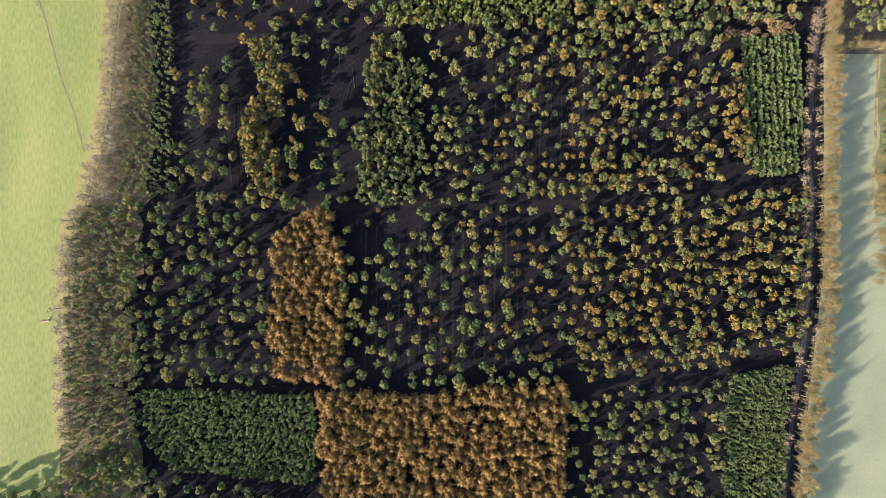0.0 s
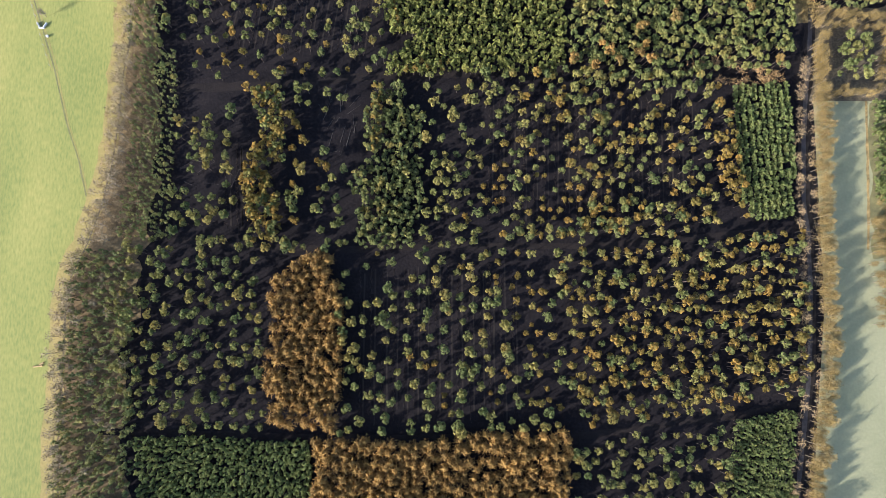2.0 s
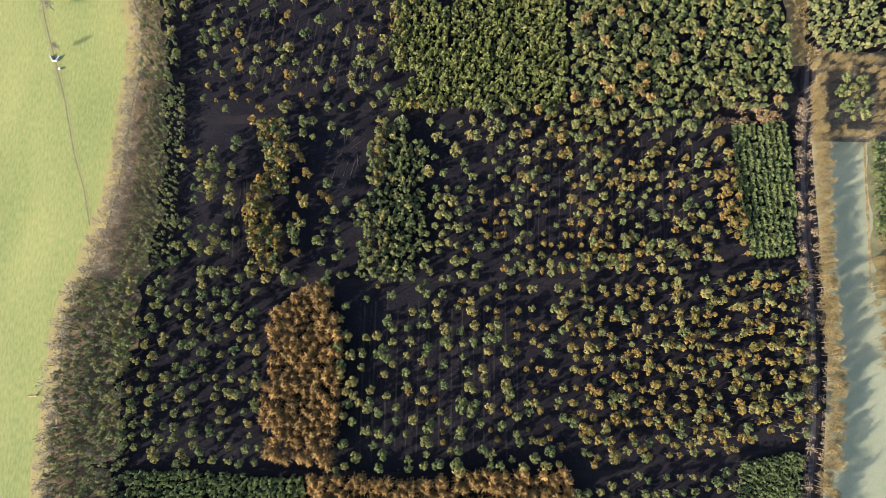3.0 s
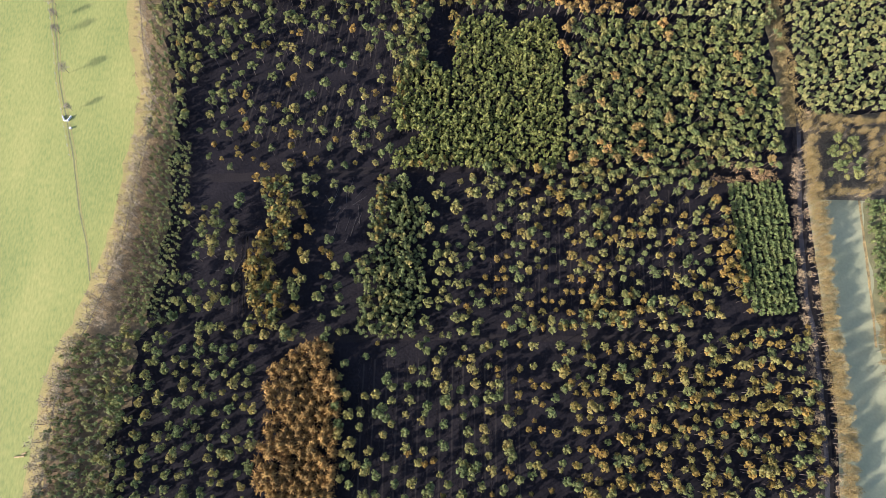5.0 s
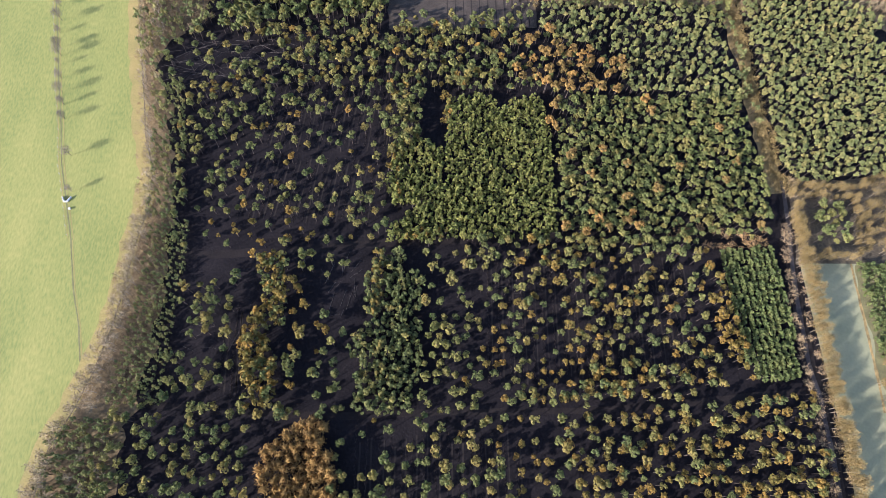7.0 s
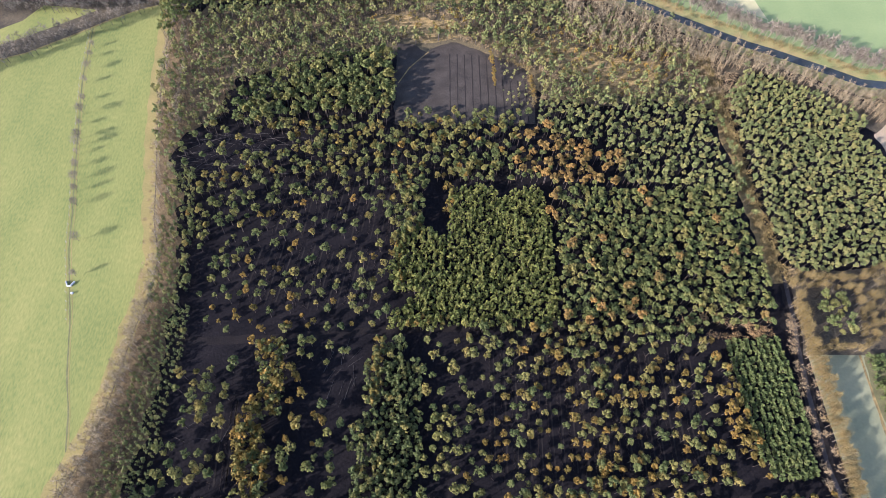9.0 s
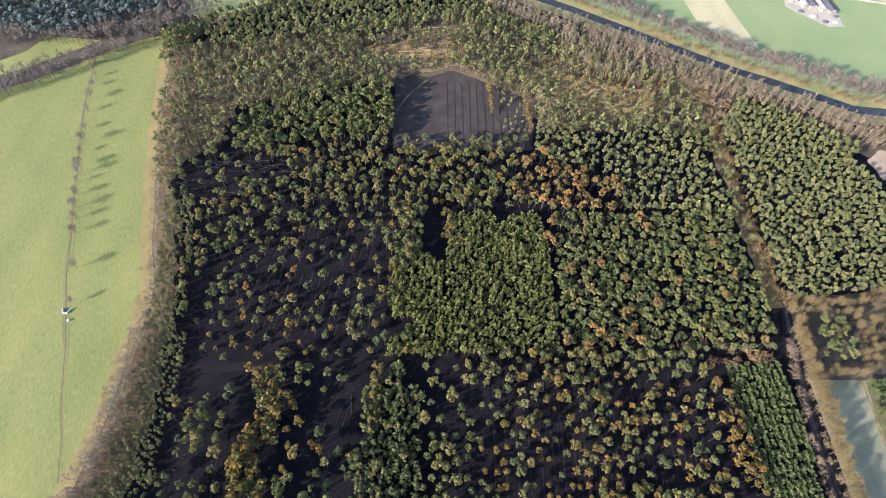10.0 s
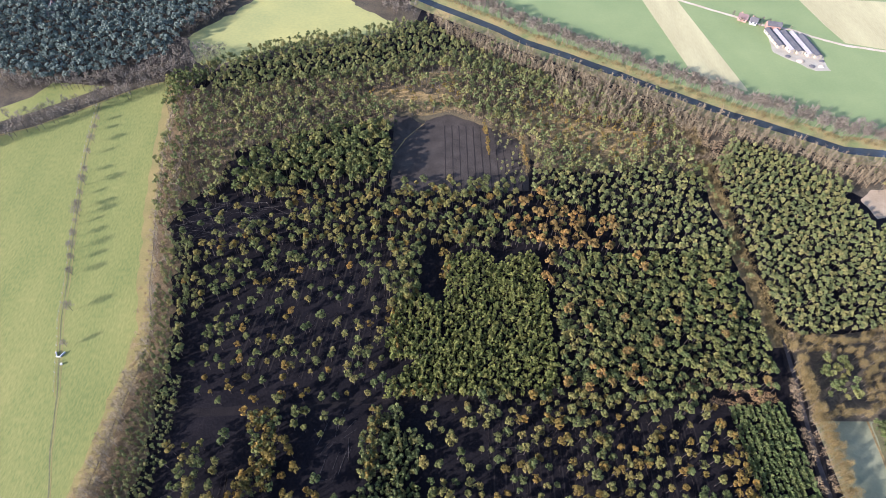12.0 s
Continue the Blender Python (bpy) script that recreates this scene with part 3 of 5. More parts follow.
ribbon("forest_road", ROAD, 3.2, M_TRACK, 0.05, "unpaved forest road with wheel ruts, shade in its dark colour", "road", 0.12)
ribbon("forest_track", MID, 2.2, M_TRACK, 0.05, "narrow forest track, tree shade in its dark colour", "track", 0.15)
ribbon("low_track", LOWROAD, 2.2, M_TRACK, 0.05, "narrow forest track, tree shade in its dark colour", "track", 0.15)
ribbon("road_verge", off(SIDE, -0.2, 0), 4.6, M_RUT, 0.045, "dark brown verge beside a gravel track", "verge", 0.15)
ribbon("side_road", SIDE, 1.7, M_GRAVEL, 0.06, "grey gravel track beside a tree row", "road", 0.1)
ribbon("ride", off(RIDE, -0.8, 0), 6.8, M_HEATH, 0.05, "grassy ride between pine stands", "track", 0.2)
ribbon("meadow_verge", off(LEFT_EDGE, 1.2, 0), 6.0, M_VERGE, 0.09, "dry yellow grass verge along the wood", "verge", 0.15)
ribbon("edge_track", off(LEFT_EDGE, 3.4, 0), 0.5, M_SAPLING, 0.12, "thin brown footpath along the wood edge", "path", 0.2)
ribbon("corner_path", CORNER_PATH, 4.2, M_BELT, 0.06, "tan overgrown path curving round a corner copse", "path", 0.25)
ribbon("meadow_path", [(-420, 79), (-204, 222), (-192, 228), (-171, 245), (-160, 255), (-148, 264), (-134, 271)], 0.8, M_VERGE, 0.1, "pale path along the far meadow edge", "path", 0.2)
ribbon("field_path", [(185, 386), (204, 375), (221, 366), (237, 356), (256, 352), (268, 344), (287, 335), (312, 330), (420, 318)], 2.2, M_SAND, 0.16, "pale sandy farm path", "path", 0.1)
sheet("sand_pit", rough([(228, 192), (237, 200), (248, 201), (243, 185), (231, 180), (229, 187)], 0.8, 2.0), M_PIT, 0.06, "bare pale sand patch in the wood", "sand")
DITCH = [(-112, 40), (-115, 52), (-120, 66), (-125, 85), (-130, 100), (-136, 118), (-140, 135), (-145, 153), (-150, 173), (-156, 196), (-160, 213), (-163, 231), (-166, 249)]
ribbon("ditch", DITCH, 0.45, M_DITCH, 0.075, "narrow dark drainage ditch in the meadow", "ditch", 0.2)

# ---- single trees ----
SPARSE_W = [(-70.7, 78.1), (-73, 75), (-67.4, 75.2), (-74, 71.7), (-62, 74.4), (-77.4, 69.5), (-70.6, 69.5), (-68.6, 69.1), (-67.4, 71.5), (-61.8, 70.3), (-62.6, 67.3), (-68.9, 66.3), (-73.8, 66.1), (-78.1, 64.7), (-70.3, 64.3), (-73.8, 62.5), (-74.6, 60.2), (-70.3, 61), (-67.5, 60), (-63.4, 61.1), (-79.2, 60.2), (-62.5, 57.6), (-73, 56.7), (-68.8, 56.7), (-76.1, 52.9), (-73.5, 53.3), (-70.4, 54.4), (-68.7, 52.7), (-63.5, 53.6), (-74.4, 47.8), (-69.6, 49.3), (-62.6, 47.8), (-62.9, 43.1), (-78.8, 39.2), (-77.2, 41.4), (-81.2, 40.9), (-78.6, 32.2), (-76.9, 30.3), (-80.1, 27.2), (-72.2, 29.7), (-71.4, 38.6), (-67.7, 38.8), (-64.3, 37.9)]
SPARSE_V = [(-69.6, 35.9), (-66.8, 34), (-72.3, 32.3), (-68, 31.1), (-63.3, 32.1), (-67.8, 24.3), (-66.5, 23.1), (-63.6, 24.1), (-71.5, 21.7), (-71.9, 17.8), (-70.4, 23.9)]
SPARSE_M = [(-38.9, 76.8), (-36.2, 77.8), (-39.4, 73), (-35.6, 72.4), (-28.7, 75.7), (-29.8, 70.3), (-24.2, 74.7), (-22.8, 74.7), (-29.8, 55.2), (-37.5, 47.5), (-23.1, 49.1), (-26.3, 45), (-28.9, 42), (-38.3, 40.6), (-42.1, 40.2), (-31, 37.9), (-25.9, 38.7), (-40.8, 37.3), (-32.5, 34.7), (-24.8, 34), (-40.3, 34.2), (-26, 29.3), (-24, 29.9), (-30.6, 27.2), (-28.7, 23.8), (-22.7, 23.3), (-42.9, 23.6), (-41.8, 21.8), (-40.9, 20.9)]
SPARSE_GOLD = [(-41.2, 67.7), (-39.7, 65.4), (-38.7, 63.7), (-37.6, 59.5), (-37, 58.3), (-40.5, 56.4), (-39.7, 51.2), (-37.1, 50.8), (-32.2, 52), (-30.9, 50.6), (-28.9, 50), (-40.9, 43.9), (-32.2, 42.1), (-40.9, 31.6), (-39.5, 30.8), (-62.6, 49.6), (-49.9, 44.8), (-51.1, 46.7)]
SPARSE_E = [(6.5, 79.2), (10.6, 77.2), (8.4, 72.4), (12.2, 72), (7.8, 66.2), (15.5, 71), (15.2, 67.6), (5.8, 59.3), (11.2, 60.2), (17.8, 63.1), (19.4, 61), (21.1, 58.4), (8.4, 54.5), (12.7, 54.5), (16.5, 54.4), (21.4, 53.9), (9.2, 51.4), (11.9, 51.2), (20.8, 50.5), (8.4, 49.7), (14.5, 48.8), (6.6, 47.5), (11, 47.3), (19.8, 47.2), (16.5, 45.8), (9.4, 44.3), (12.7, 44.5), (8.4, 41), (12.5, 40.7), (16.2, 39.9), (19.7, 40.8), (5.5, 38.2), (10.6, 37.8), (5.6, 33.3), (9, 34.3), (12.9, 34.4), (15.4, 34), (9.4, 31.8), (4.6, 26.6), (6.5, 24.4), (10.4, 21.9), (13.1, 22.3), (15.2, 28.2), (17.5, 28.2), (17.5, 23.5), (21.1, 22.9), (23.9, 27.4), (22.5, 26)]
TALL_A = [(17.1, 78.8), (21.9, 79.3), (20.5, 74.1), (22.6, 73.7), (24.7, 52.6), (25.2, 50.1), (26.2, 64.9), (27.7, 73.1), (28.8, 75.4), (30.6, 79.9), (32.6, 77.7), (35.4, 71), (36.2, 74.4), (37.4, 78.9), (40.4, 82.4), (27.9, 59.6), (29.5, 65), (40.1, 69.6), (39.2, 65.2), (41.2, 64.6), (44, 79.1), (46.7, 71.3), (49, 58.9), (50.6, 53.5), (44.5, 50), (36.3, 55), (39.1, 54.7), (54, 48.6), (38.4, 47.5), (35.8, 45.8), (37.6, 42.6), (24.5, 39.6), (39.2, 38.2), (42.2, 38.8), (21.2, 36.7), (23.5, 33.3), (29.3, 34.3), (37.2, 35.3), (36.6, 31.8)]
TALL_GOLD = [(45.2, 62.6), (46.7, 61.6), (52, 64.3), (43.7, 54.8), (30.1, 49.2), (34, 50.7), (45.3, 46.8), (47.7, 46.8), (56.1, 42.9), (32.5, 45.8), (33.2, 42.9), (29.5, 42.3), (25.9, 42.7), (30.3, 37.4), (32.7, 37.8), (27, 37.8), (46.7, 38.9), (19.2, 32.2), (20.2, 30.7), (42, 33.3), (47, 34.9), (49.9, 34.9), (50.7, 31.5), (45.5, 30.7), (54.6, 38.4), (57.3, 37.9), (60.8, 34.4), (59.9, 38.1), (52.8, 34.4), (55.3, 30.7)]
TALL_B = [(60.2, 73.8), (67.5, 76.1), (72.8, 72.3), (82.2, 72.6), (88.9, 75.6), (94.9, 69.4), (71.4, 62.5), (61.7, 64.2), (62.2, 59.1), (64, 55.7), (79.3, 55.7), (80, 52.7), (86.4, 54.9), (89.1, 51.6), (103, 59.4), (100.8, 51.4), (104, 64.5), (94.5, 61.2), (68.8, 52.4), (75.9, 52.6), (82.7, 49.3), (102.8, 49.5), (75.4, 46.8), (87.4, 45.1), (86.5, 46.6), (75.7, 42.9), (95.4, 44.3), (97.3, 42.3), (99.8, 41.4), (75.8, 38.1), (86.6, 36.3), (105.8, 81.5), (98.7, 77), (102.6, 73.9), (108.3, 76.2), (86.2, 79.8), (93.9, 81.1), (81, 80.7), (68.3, 80.4)]
TALL_BGOLD = [(68.5, 74.2), (77.1, 73.5), (76.3, 76.3), (91.7, 72.5), (100.6, 67.5), (75.3, 66.1), (58.5, 55.9), (61, 57), (71.3, 57.4), (73.5, 58.5), (94.3, 52.2), (102.9, 57), (110.2, 67.8), (108.4, 65.7), (74.3, 50.6), (79.2, 44.9), (70.6, 41), (78.9, 39.5), (94.6, 40.4), (69.8, 37.2), (71.7, 34.3), (82.6, 35.3), (88.4, 33.4), (97.6, 34.4), (102.9, 37.4), (109.7, 33.2), (102.5, 31.2), (111.7, 60.1), (95.5, 33.4), (80.4, 31.4), (64.6, 32.4), (67.5, 29.6)]
OPEN_A = [(-19.1, 16.8), (-20.5, 11.2), (-17.9, 6.5), (-22, 7.5), (-12.9, 6.4), (-9.8, 14.2), (-2.5, 19), (-2.1, 13.1), (-5.9, 10), (-8, 6.8), (-5.7, 4.9), (-1.2, 5.6), (0.7, 10.2), (3.8, 10.4), (3.2, 6.1), (6.1, 6.1), (8.6, 9.2), (11.8, 4.7), (11.2, 0.4), (12.7, -0.5), (5.5, 16.1), (8.4, 13.9), (10.9, 16.4), (16.1, 12.6), (20.2, 13.9), (20.7, 10.7), (21.8, 6), (21.4, 0.9), (18.1, 0), (17.4, -4.2), (-11.4, 2.1), (-0.2, 0.6), (-1.2, -4), (-6.3, 0.7), (-8.8, -1.7), (-10.6, -3.5), (-7.6, -5.3), (-6.3, -6.7), (5.1, -4.1), (6, -1.4), (3.7, -5.9), (11.1, -6.9), (-16.6, -8.2), (-23.3, -9.8), (-23.2, -7.1)]
OPEN_B = [(-18.6, -12.6), (-8.8, -10.3), (-0.9, -9.8), (6.5, -9.9), (-1.3, -14), (-13, -15.5), (-7.9, -16.9), (11.2, -13.6), (19.3, -9.4), (19.6, -14.2), (25, -12.1), (26.5, -16.6), (-21.5, -15.8), (-18.7, -16.8), (-16.8, -19.4), (-13, -19.1), (-14, -21.8), (-20.5, -19.8), (-10.3, -23.2), (-4.4, -20.8), (5.3, -14.9), (3, -18.5), (17.3, -18.8), (18.8, -19.7), (21.5, -20.3), (20.1, -22.4), (17.3, -21.5), (0.7, -25.2), (-4.3, -25.7), (-18.4, -25.7), (-21.6, -23.4), (-14.1, -28.2), (-10.9, -28.3), (-9.5, -29.6), (-6.7, -31.1), (6.1, -27.7), (5.1, -31.4), (7.1, -25.9), (12.4, -26), (17.2, -27.9), (16.8, -29.7), (23.5, -26.2), (26.9, -20.7)]
OPEN_C = [(-21.7, -32.6), (-17.4, -36.8), (-8.6, -35.4), (-9.5, -40.3), (-24.1, -40.3), (-20.8, -39.6), (-0.4, -37.8), (-0.1, -40.5), (5.1, -39.7), (9.4, -38.9), (15.5, -39), (16.7, -41.3), (13.3, -35.3), (15.6, -35.3), (23.8, -34.5), (26.7, -36.4), (26.7, -39.8), (29.9, -39.3), (32.7, -15.2), (32.3, -13.4), (33.7, -16.7), (24.5, 17.4), (25.9, 18.3), (31.4, 19.3), (41.7, 18.5), (26.4, 12), (27.2, 6), (29.5, 5.4), (26.2, 1.7), (29.7, 2.2), (26.7, -2.8), (32.3, -1.1), (31.5, -5.2), (33.4, -6.4), (41.9, 11.8), (42.2, 0.5), (47.4, -3.2), (49.8, 11.9), (51.7, 9.1), (36.1, -23.9), (39.4, -20.4), (41.3, -19.8), (40, -22.9)]
OPEN_D = [(35.5, -30), (36, -32.3), (30.6, -27.2), (41.6, -37.6), (44.6, -39.8), (38.2, -40.3), (49.3, -39.9), (51, 18.7), (52.8, 13.9)]
OPEN_GOLD = [(-11.5, 19.1), (17.7, 14.5), (5.3, -19.5), (7.8, -18.6), (10.9, -28.7), (11.4, -32.4), (-0.4, -16.3), (30.3, 16.4), (37.6, 19), (29.2, 10.7), (29.6, 8.8), (36.1, -2.7), (35.4, 7.5), (37.2, 11.4), (40.8, 7), (41.8, 5.2), (36.3, 2.7), (45.3, 5.6), (44.5, -0.8), (41.5, -6), (39.5, -8.8), (43.9, -8.8), (49.1, -10), (40.8, -13.4), (46.3, -16.1), (42.4, -16.1), (31.7, -21.1), (33.6, -22.5), (43.9, -22.6), (46.1, -27.3), (39.9, -28.5), (40.9, -31.9), (43.6, -32.3), (47.1, -31.4), (26.8, -29), (29.1, -31.4), (51, -33.9)]
NORTH_A = [(-67.8, 154.8), (-57.7, 156), (-50.7, 155.3), (-69.2, 137.8), (-66.9, 140.5), (-59.9, 128.2), (-47, 130.6), (-46, 126.6), (-36.7, 140.1), (-53.5, 129.4), (-36, 130.5), (-32.5, 127.8), (-40.4, 130.5), (-54.3, 119.1), (-39.2, 112.7), (-40.2, 111.6), (-48.9, 105.8), (-45.3, 105.8), (-42.4, 101.1), (-35.8, 104.7), (-33.8, 107.1), (-63.5, 101.2), (-68, 110.7), (-84.2, 131.7), (-76.9, 126.1), (-74.2, 130), (-72.4, 132.5), (-75.2, 115.8), (-73.6, 119.5), (-71.8, 122), (-66.3, 120.6), (-62.7, 123), (-83.8, 117.4), (-87.6, 111), (-88.4, 109.3), (-76, 102.5), (-79.9, 97.1), (-71.2, 98.9), (-73.8, 96.2), (-64.9, 96.7), (-57.7, 96.6), (-52.7, 97.8)]
NORTH_B = [(-52.5, 89.1), (-43.3, 96), (-46, 82.8), (-30.9, 83.4), (-31.5, 91.5), (-35.8, 93.6), (-29.2, 100), (-22.6, 95.8), (-18.5, 96.3), (-21.3, 91.6), (-19.8, 90.5), (-13.2, 95.9), (-25.9, 84.6), (-14.7, 85.4), (-28.3, 102.4), (-14.7, 125.2), (-13.2, 119.1), (-20.7, 115.2), (-19.4, 111.4), (-28.4, 133.2), (-18.4, 133.3), (-22.5, 147.3), (-28.2, 147.2), (-30.9, 137.3), (-10.5, 133.4), (-16.4, 140.3)]
NORTH_GOLD = [(-62.6, 132.2), (-59.4, 133.5), (-57.4, 134.8), (-49.1, 140.2), (-45.6, 138.7), (-46.8, 119), (-48.3, 116.5), (-54.1, 108.6), (-51.7, 107.4), (-65, 104.7), (-63.8, 110.6), (-73.8, 91), (-70.6, 85.7), (-65.7, 90), (-64.3, 86.8), (-62.5, 97.8), (-58.9, 91.1), (-59.3, 85.8), (-56, 83.7), (-54, 82.6), (-45.3, 94.8), (-45.7, 90.9), (-40.3, 88.4), (-38, 84.1), (-36.1, 86.4), (-44.6, 83.9), (-29.8, 94.5), (-21.9, 85.9), (-23.4, 122.5), (-15.2, 113.9), (-25.6, 141.5)]
pines = tree_kind("pine_tree", PINES, M_PINE, M_BARK, "tall thin pine with a tufted olive-green crown", "pines of the thinned wood")
RIGHT_N = [(52, 21), (58, 21), (116, 26), (143, 28), (141, -30), (113, -36), (54, -41)]

plant(pines, [*SPARSE_W, *SPARSE_V, *SPARSE_M, *SPARSE_E], 0.76, 1.02)
plant(pines, [*OPEN_A, *OPEN_B, *OPEN_C, *OPEN_D], 0.80, 1.08)
plant(pines, [*NORTH_A, *NORTH_B, *TALL_A, *TALL_B], 0.74, 1.0)
golds = tree_kind("golden_pine", PINES[:5], M_GOLD, M_BARK, "pine with a yellowing golden-olive crown", "golden trees of the thinned wood")
plant(golds, [*SPARSE_GOLD, *OPEN_GOLD, *NORTH_GOLD, *TALL_GOLD, *TALL_BGOLD], 0.70, 0.96)
STANDING = [*SPARSE_W, *SPARSE_V, *SPARSE_M, *SPARSE_E, *SPARSE_GOLD, *OPEN_A, *OPEN_B, *OPEN_C, *OPEN_D, *OPEN_GOLD, *NORTH_A, *NORTH_B, *NORTH_GOLD, *TALL_A, *TALL_B, *TALL_GOLD, *TALL_BGOLD]
larches = tree_kind("larch_tree", LARCHES, M_LARCH, M_BARK, "autumn larch with feathery golden-brown needles", "larches of the plantation")
plant(larches, scatter(LARCH_C, 2.5, 0.38, 0.02), 0.85, 1.15)
larch_b = scatter(LARCH_B, 2.7, 0.38, 0.02)
plant(larches, larch_b[:70], 0.85, 1.15)
youngs = tree_kind("young_spruce", YOUNGS, M_ROWSPRUCE, M_BARK, "young dark green spruce in a planted row", "spruces of the plantation rows")
rows_f = scatter(YOUNG_F, 1.25, 0.16, 0.02, turn=91, rows=2.2)
plant(youngs, rows_f, 0.92, 1.2)
row_bare = tree_kind("row_tree", TALLBARES, M_TWIGGOLD, M_TWIG, "leafless golden-brown tree in a field-edge row", "trees of the field-edge row")
HEDGE = [(154, 109), (154, 98), (153, 83), (153, 72), (152, 61), (151, 48), (151, 38), (149, 16), (149, -5), (149, -17), (147, -28), (144, -38), (142, -48), (140, -58), (139, -69), (137, -82), (135, -95)]
plant(row_bare, [*along(off(HEDGE, -1.2, 0), 2.4, 0.5), *along(off(HEDGE, 1.0, 0), 2.5, 0.5)], 0.85, 1.15)
edge_bare = tree_kind("birch_tree", BARES, M_TWIGTAN, M_PALEBARK, "leafless tan birch at the meadow's edge", "birches along the meadow")
plant(edge_bare, along(off(LEFT_EDGE, 5.0, 0), 2.4, 0.5))

loop_rows = [*along([(157, 110), (181, 109), (206, 118), (230, 124)], 2.4, 0.6), *along([(158, 106), (180, 105)], 2.6, 0.6), *along([(182, 106), (179, 92), (176, 79)], 2.4, 0.6), *along([(186, 104), (183, 92), (180, 80)], 2.6, 0.6), *along([(158, 79.5), (174, 78.5)], 2.4, 0.6), *along([(170.5, 33), (169, -8)], 2.8, 0.7), *along([(173, 32), (172, -8)], 3.0, 0.7)]
plant(row_bare, loop_rows)
ditch_trees = tree_kind("ditch_tree", [bare_template(rng.uniform(4.4, 5.6), rng.uniform(1.2, 1.6), 14, 420, 0.026, 0.02, 0.26) for _ in range(3)], M_TWIG, M_BARK, "small leafless tree beside the meadow ditch", "trees along the ditch")
plant(ditch_trees, [(-129, 105), (-133, 121), (-139, 138), (-141, 145), (-143, 151), (-145, 158), (-147, 165), (-148, 170), (-149, 174), (-151, 182), (-152, 189), (-154, 197), (-157, 209), (-158, 218), (-160, 227), (-161, 234)], 0.85, 1.2)

# ---- woodland ----
RUTTED = [(-60, 103), (-59, 128), (-30, 141), (-10, 126), (-16, 105), (-35, 100)]
FAR_M = [(26, 84), (58, 86), (112, 86), (118, 66), (110, 50), (110, 36), (60, 24), (30, 24), (40, 44), (28, 60)]
LEFT_N = [(-22, 20), (52, 21), (54, -41), (-22, -41)]
TOP_M = [(62, 80), (104, 80), (112, 84), (112, 88), (60, 87)]
LOW_M = [(58, 22), (116, 26), (108, 33), (107, 38), (62, 37)]
forest("pine_wood", PINES, np.r_[scatter(RIGHT_N, 5.6, 0.38, 0.05, lines=LINES), scatter(FIELD_O, 4.2, 0.38, 0.06, lines=LINES), scatter([(-26, 19), (-22, 19), (-21, -2), (-24, -6)], 4.0, 0.4, 0.1), scatter([(-82, 76), (-60, 76), (-60, 28), (-82, 28)], 5.2, 0.4, 0.25, clear=STANDING, room=3.6), scatter([(-97, 28), (-62, 27), (-62, 19), (-97, 21)], 4.6, 0.4, 0.1, lines=LINES, clear=STANDING, room=3.0), scatter(FIELD_P, 4.5, 0.36, 0.06), scatter([(-55, 19), (-24, 20), (-24, 24), (-62, 25)], 4.6, 0.36), scatter(LEFT_N, 4.2, 0.4, 0.2, lines=LINES, clear=STANDING, room=3.8), scatter(FAR_M, 4.0, 0.4, 0.15, skip=[GOLD_F], lines=LINES, clear=STANDING, room=3.3), scatter(SINGLES, 4.0, 0.4, 0.18, skip=[GAPS[2], RUTTED], lines=LINES, clear=STANDING, room=3.5), scatter(RUTTED, 6.5, 0.4, 0.2, clear=STANDING, room=4.0)], M_PINE, M_BARK, "thinned olive-green pine wood on dark ground", "wood", 0.60, 0.92)
forest("pine_wood_open", PINES, np.r_[scatter(WINDTHROW, 6.5, 0.42, 0.15), scatter(TOP_M, 4.2, 0.36, 0.1, lines=LINES), scatter(LOW_M, 5.0, 0.36, 0.08, skip=[GOLD_F], lines=LINES), scatter([(4, 84), (58, 87), (58, 80), (20, 80)], 5.4, 0.38, 0.15, lines=LINES), scatter(DARK, 4.2, 0.40, 0.10, skip=GAPS + [BRONZE], lines=LINES)], M_PINE, M_BARK, "open wood of tall pines with bare trunks", "wood", 0.66, 0.98)
forest("golden_wood", PINES, np.r_[scatter(GOLD_F, 3.0, 0.36), scatter(RIGHT_N, 4.9, 0.4, 0.08, lines=LINES), scatter(LOW_M, 6.0, 0.4, 0.2, skip=[GOLD_F], lines=LINES), scatter(FAR_M, 4.6, 0.4, 0.15, skip=[GOLD_F], lines=LINES, clear=STANDING, room=3.6), scatter(DARK, 7.5, 0.42, 0.2, skip=GAPS, lines=LINES)], M_GOLD, M_BARK, "yellowing trees among the pines", "wood", 0.58, 0.88)
forest("golden_strip", SMALLPINES, scatter(GOLD_STRIP, 2.6, 0.42, 0.08), M_GOLD, M_BARK, "dense strip of yellowing small trees", "wood", 0.68, 1.0)
forest("olive_strip", SMALLPINES, scatter(GOLD_STRIP, 2.9, 0.42, 0.1), M_PINE, M_BARK, "olive-green trees among the yellowing strip", "wood", 0.68, 1.0)
forest("bronze_wood", PINES, np.r_[scatter(BRONZE, 4.6, 0.4, 0.1), scatter(PINE_H, 17, 0.45, 0.2), along([(61, 150), (59, 130)], 4.0, 1.0), along([(59, 92), (90, 90)], 5.0, 1.5)], M_BRONZE, M_BARK, "bronze autumn trees among pines", "wood")
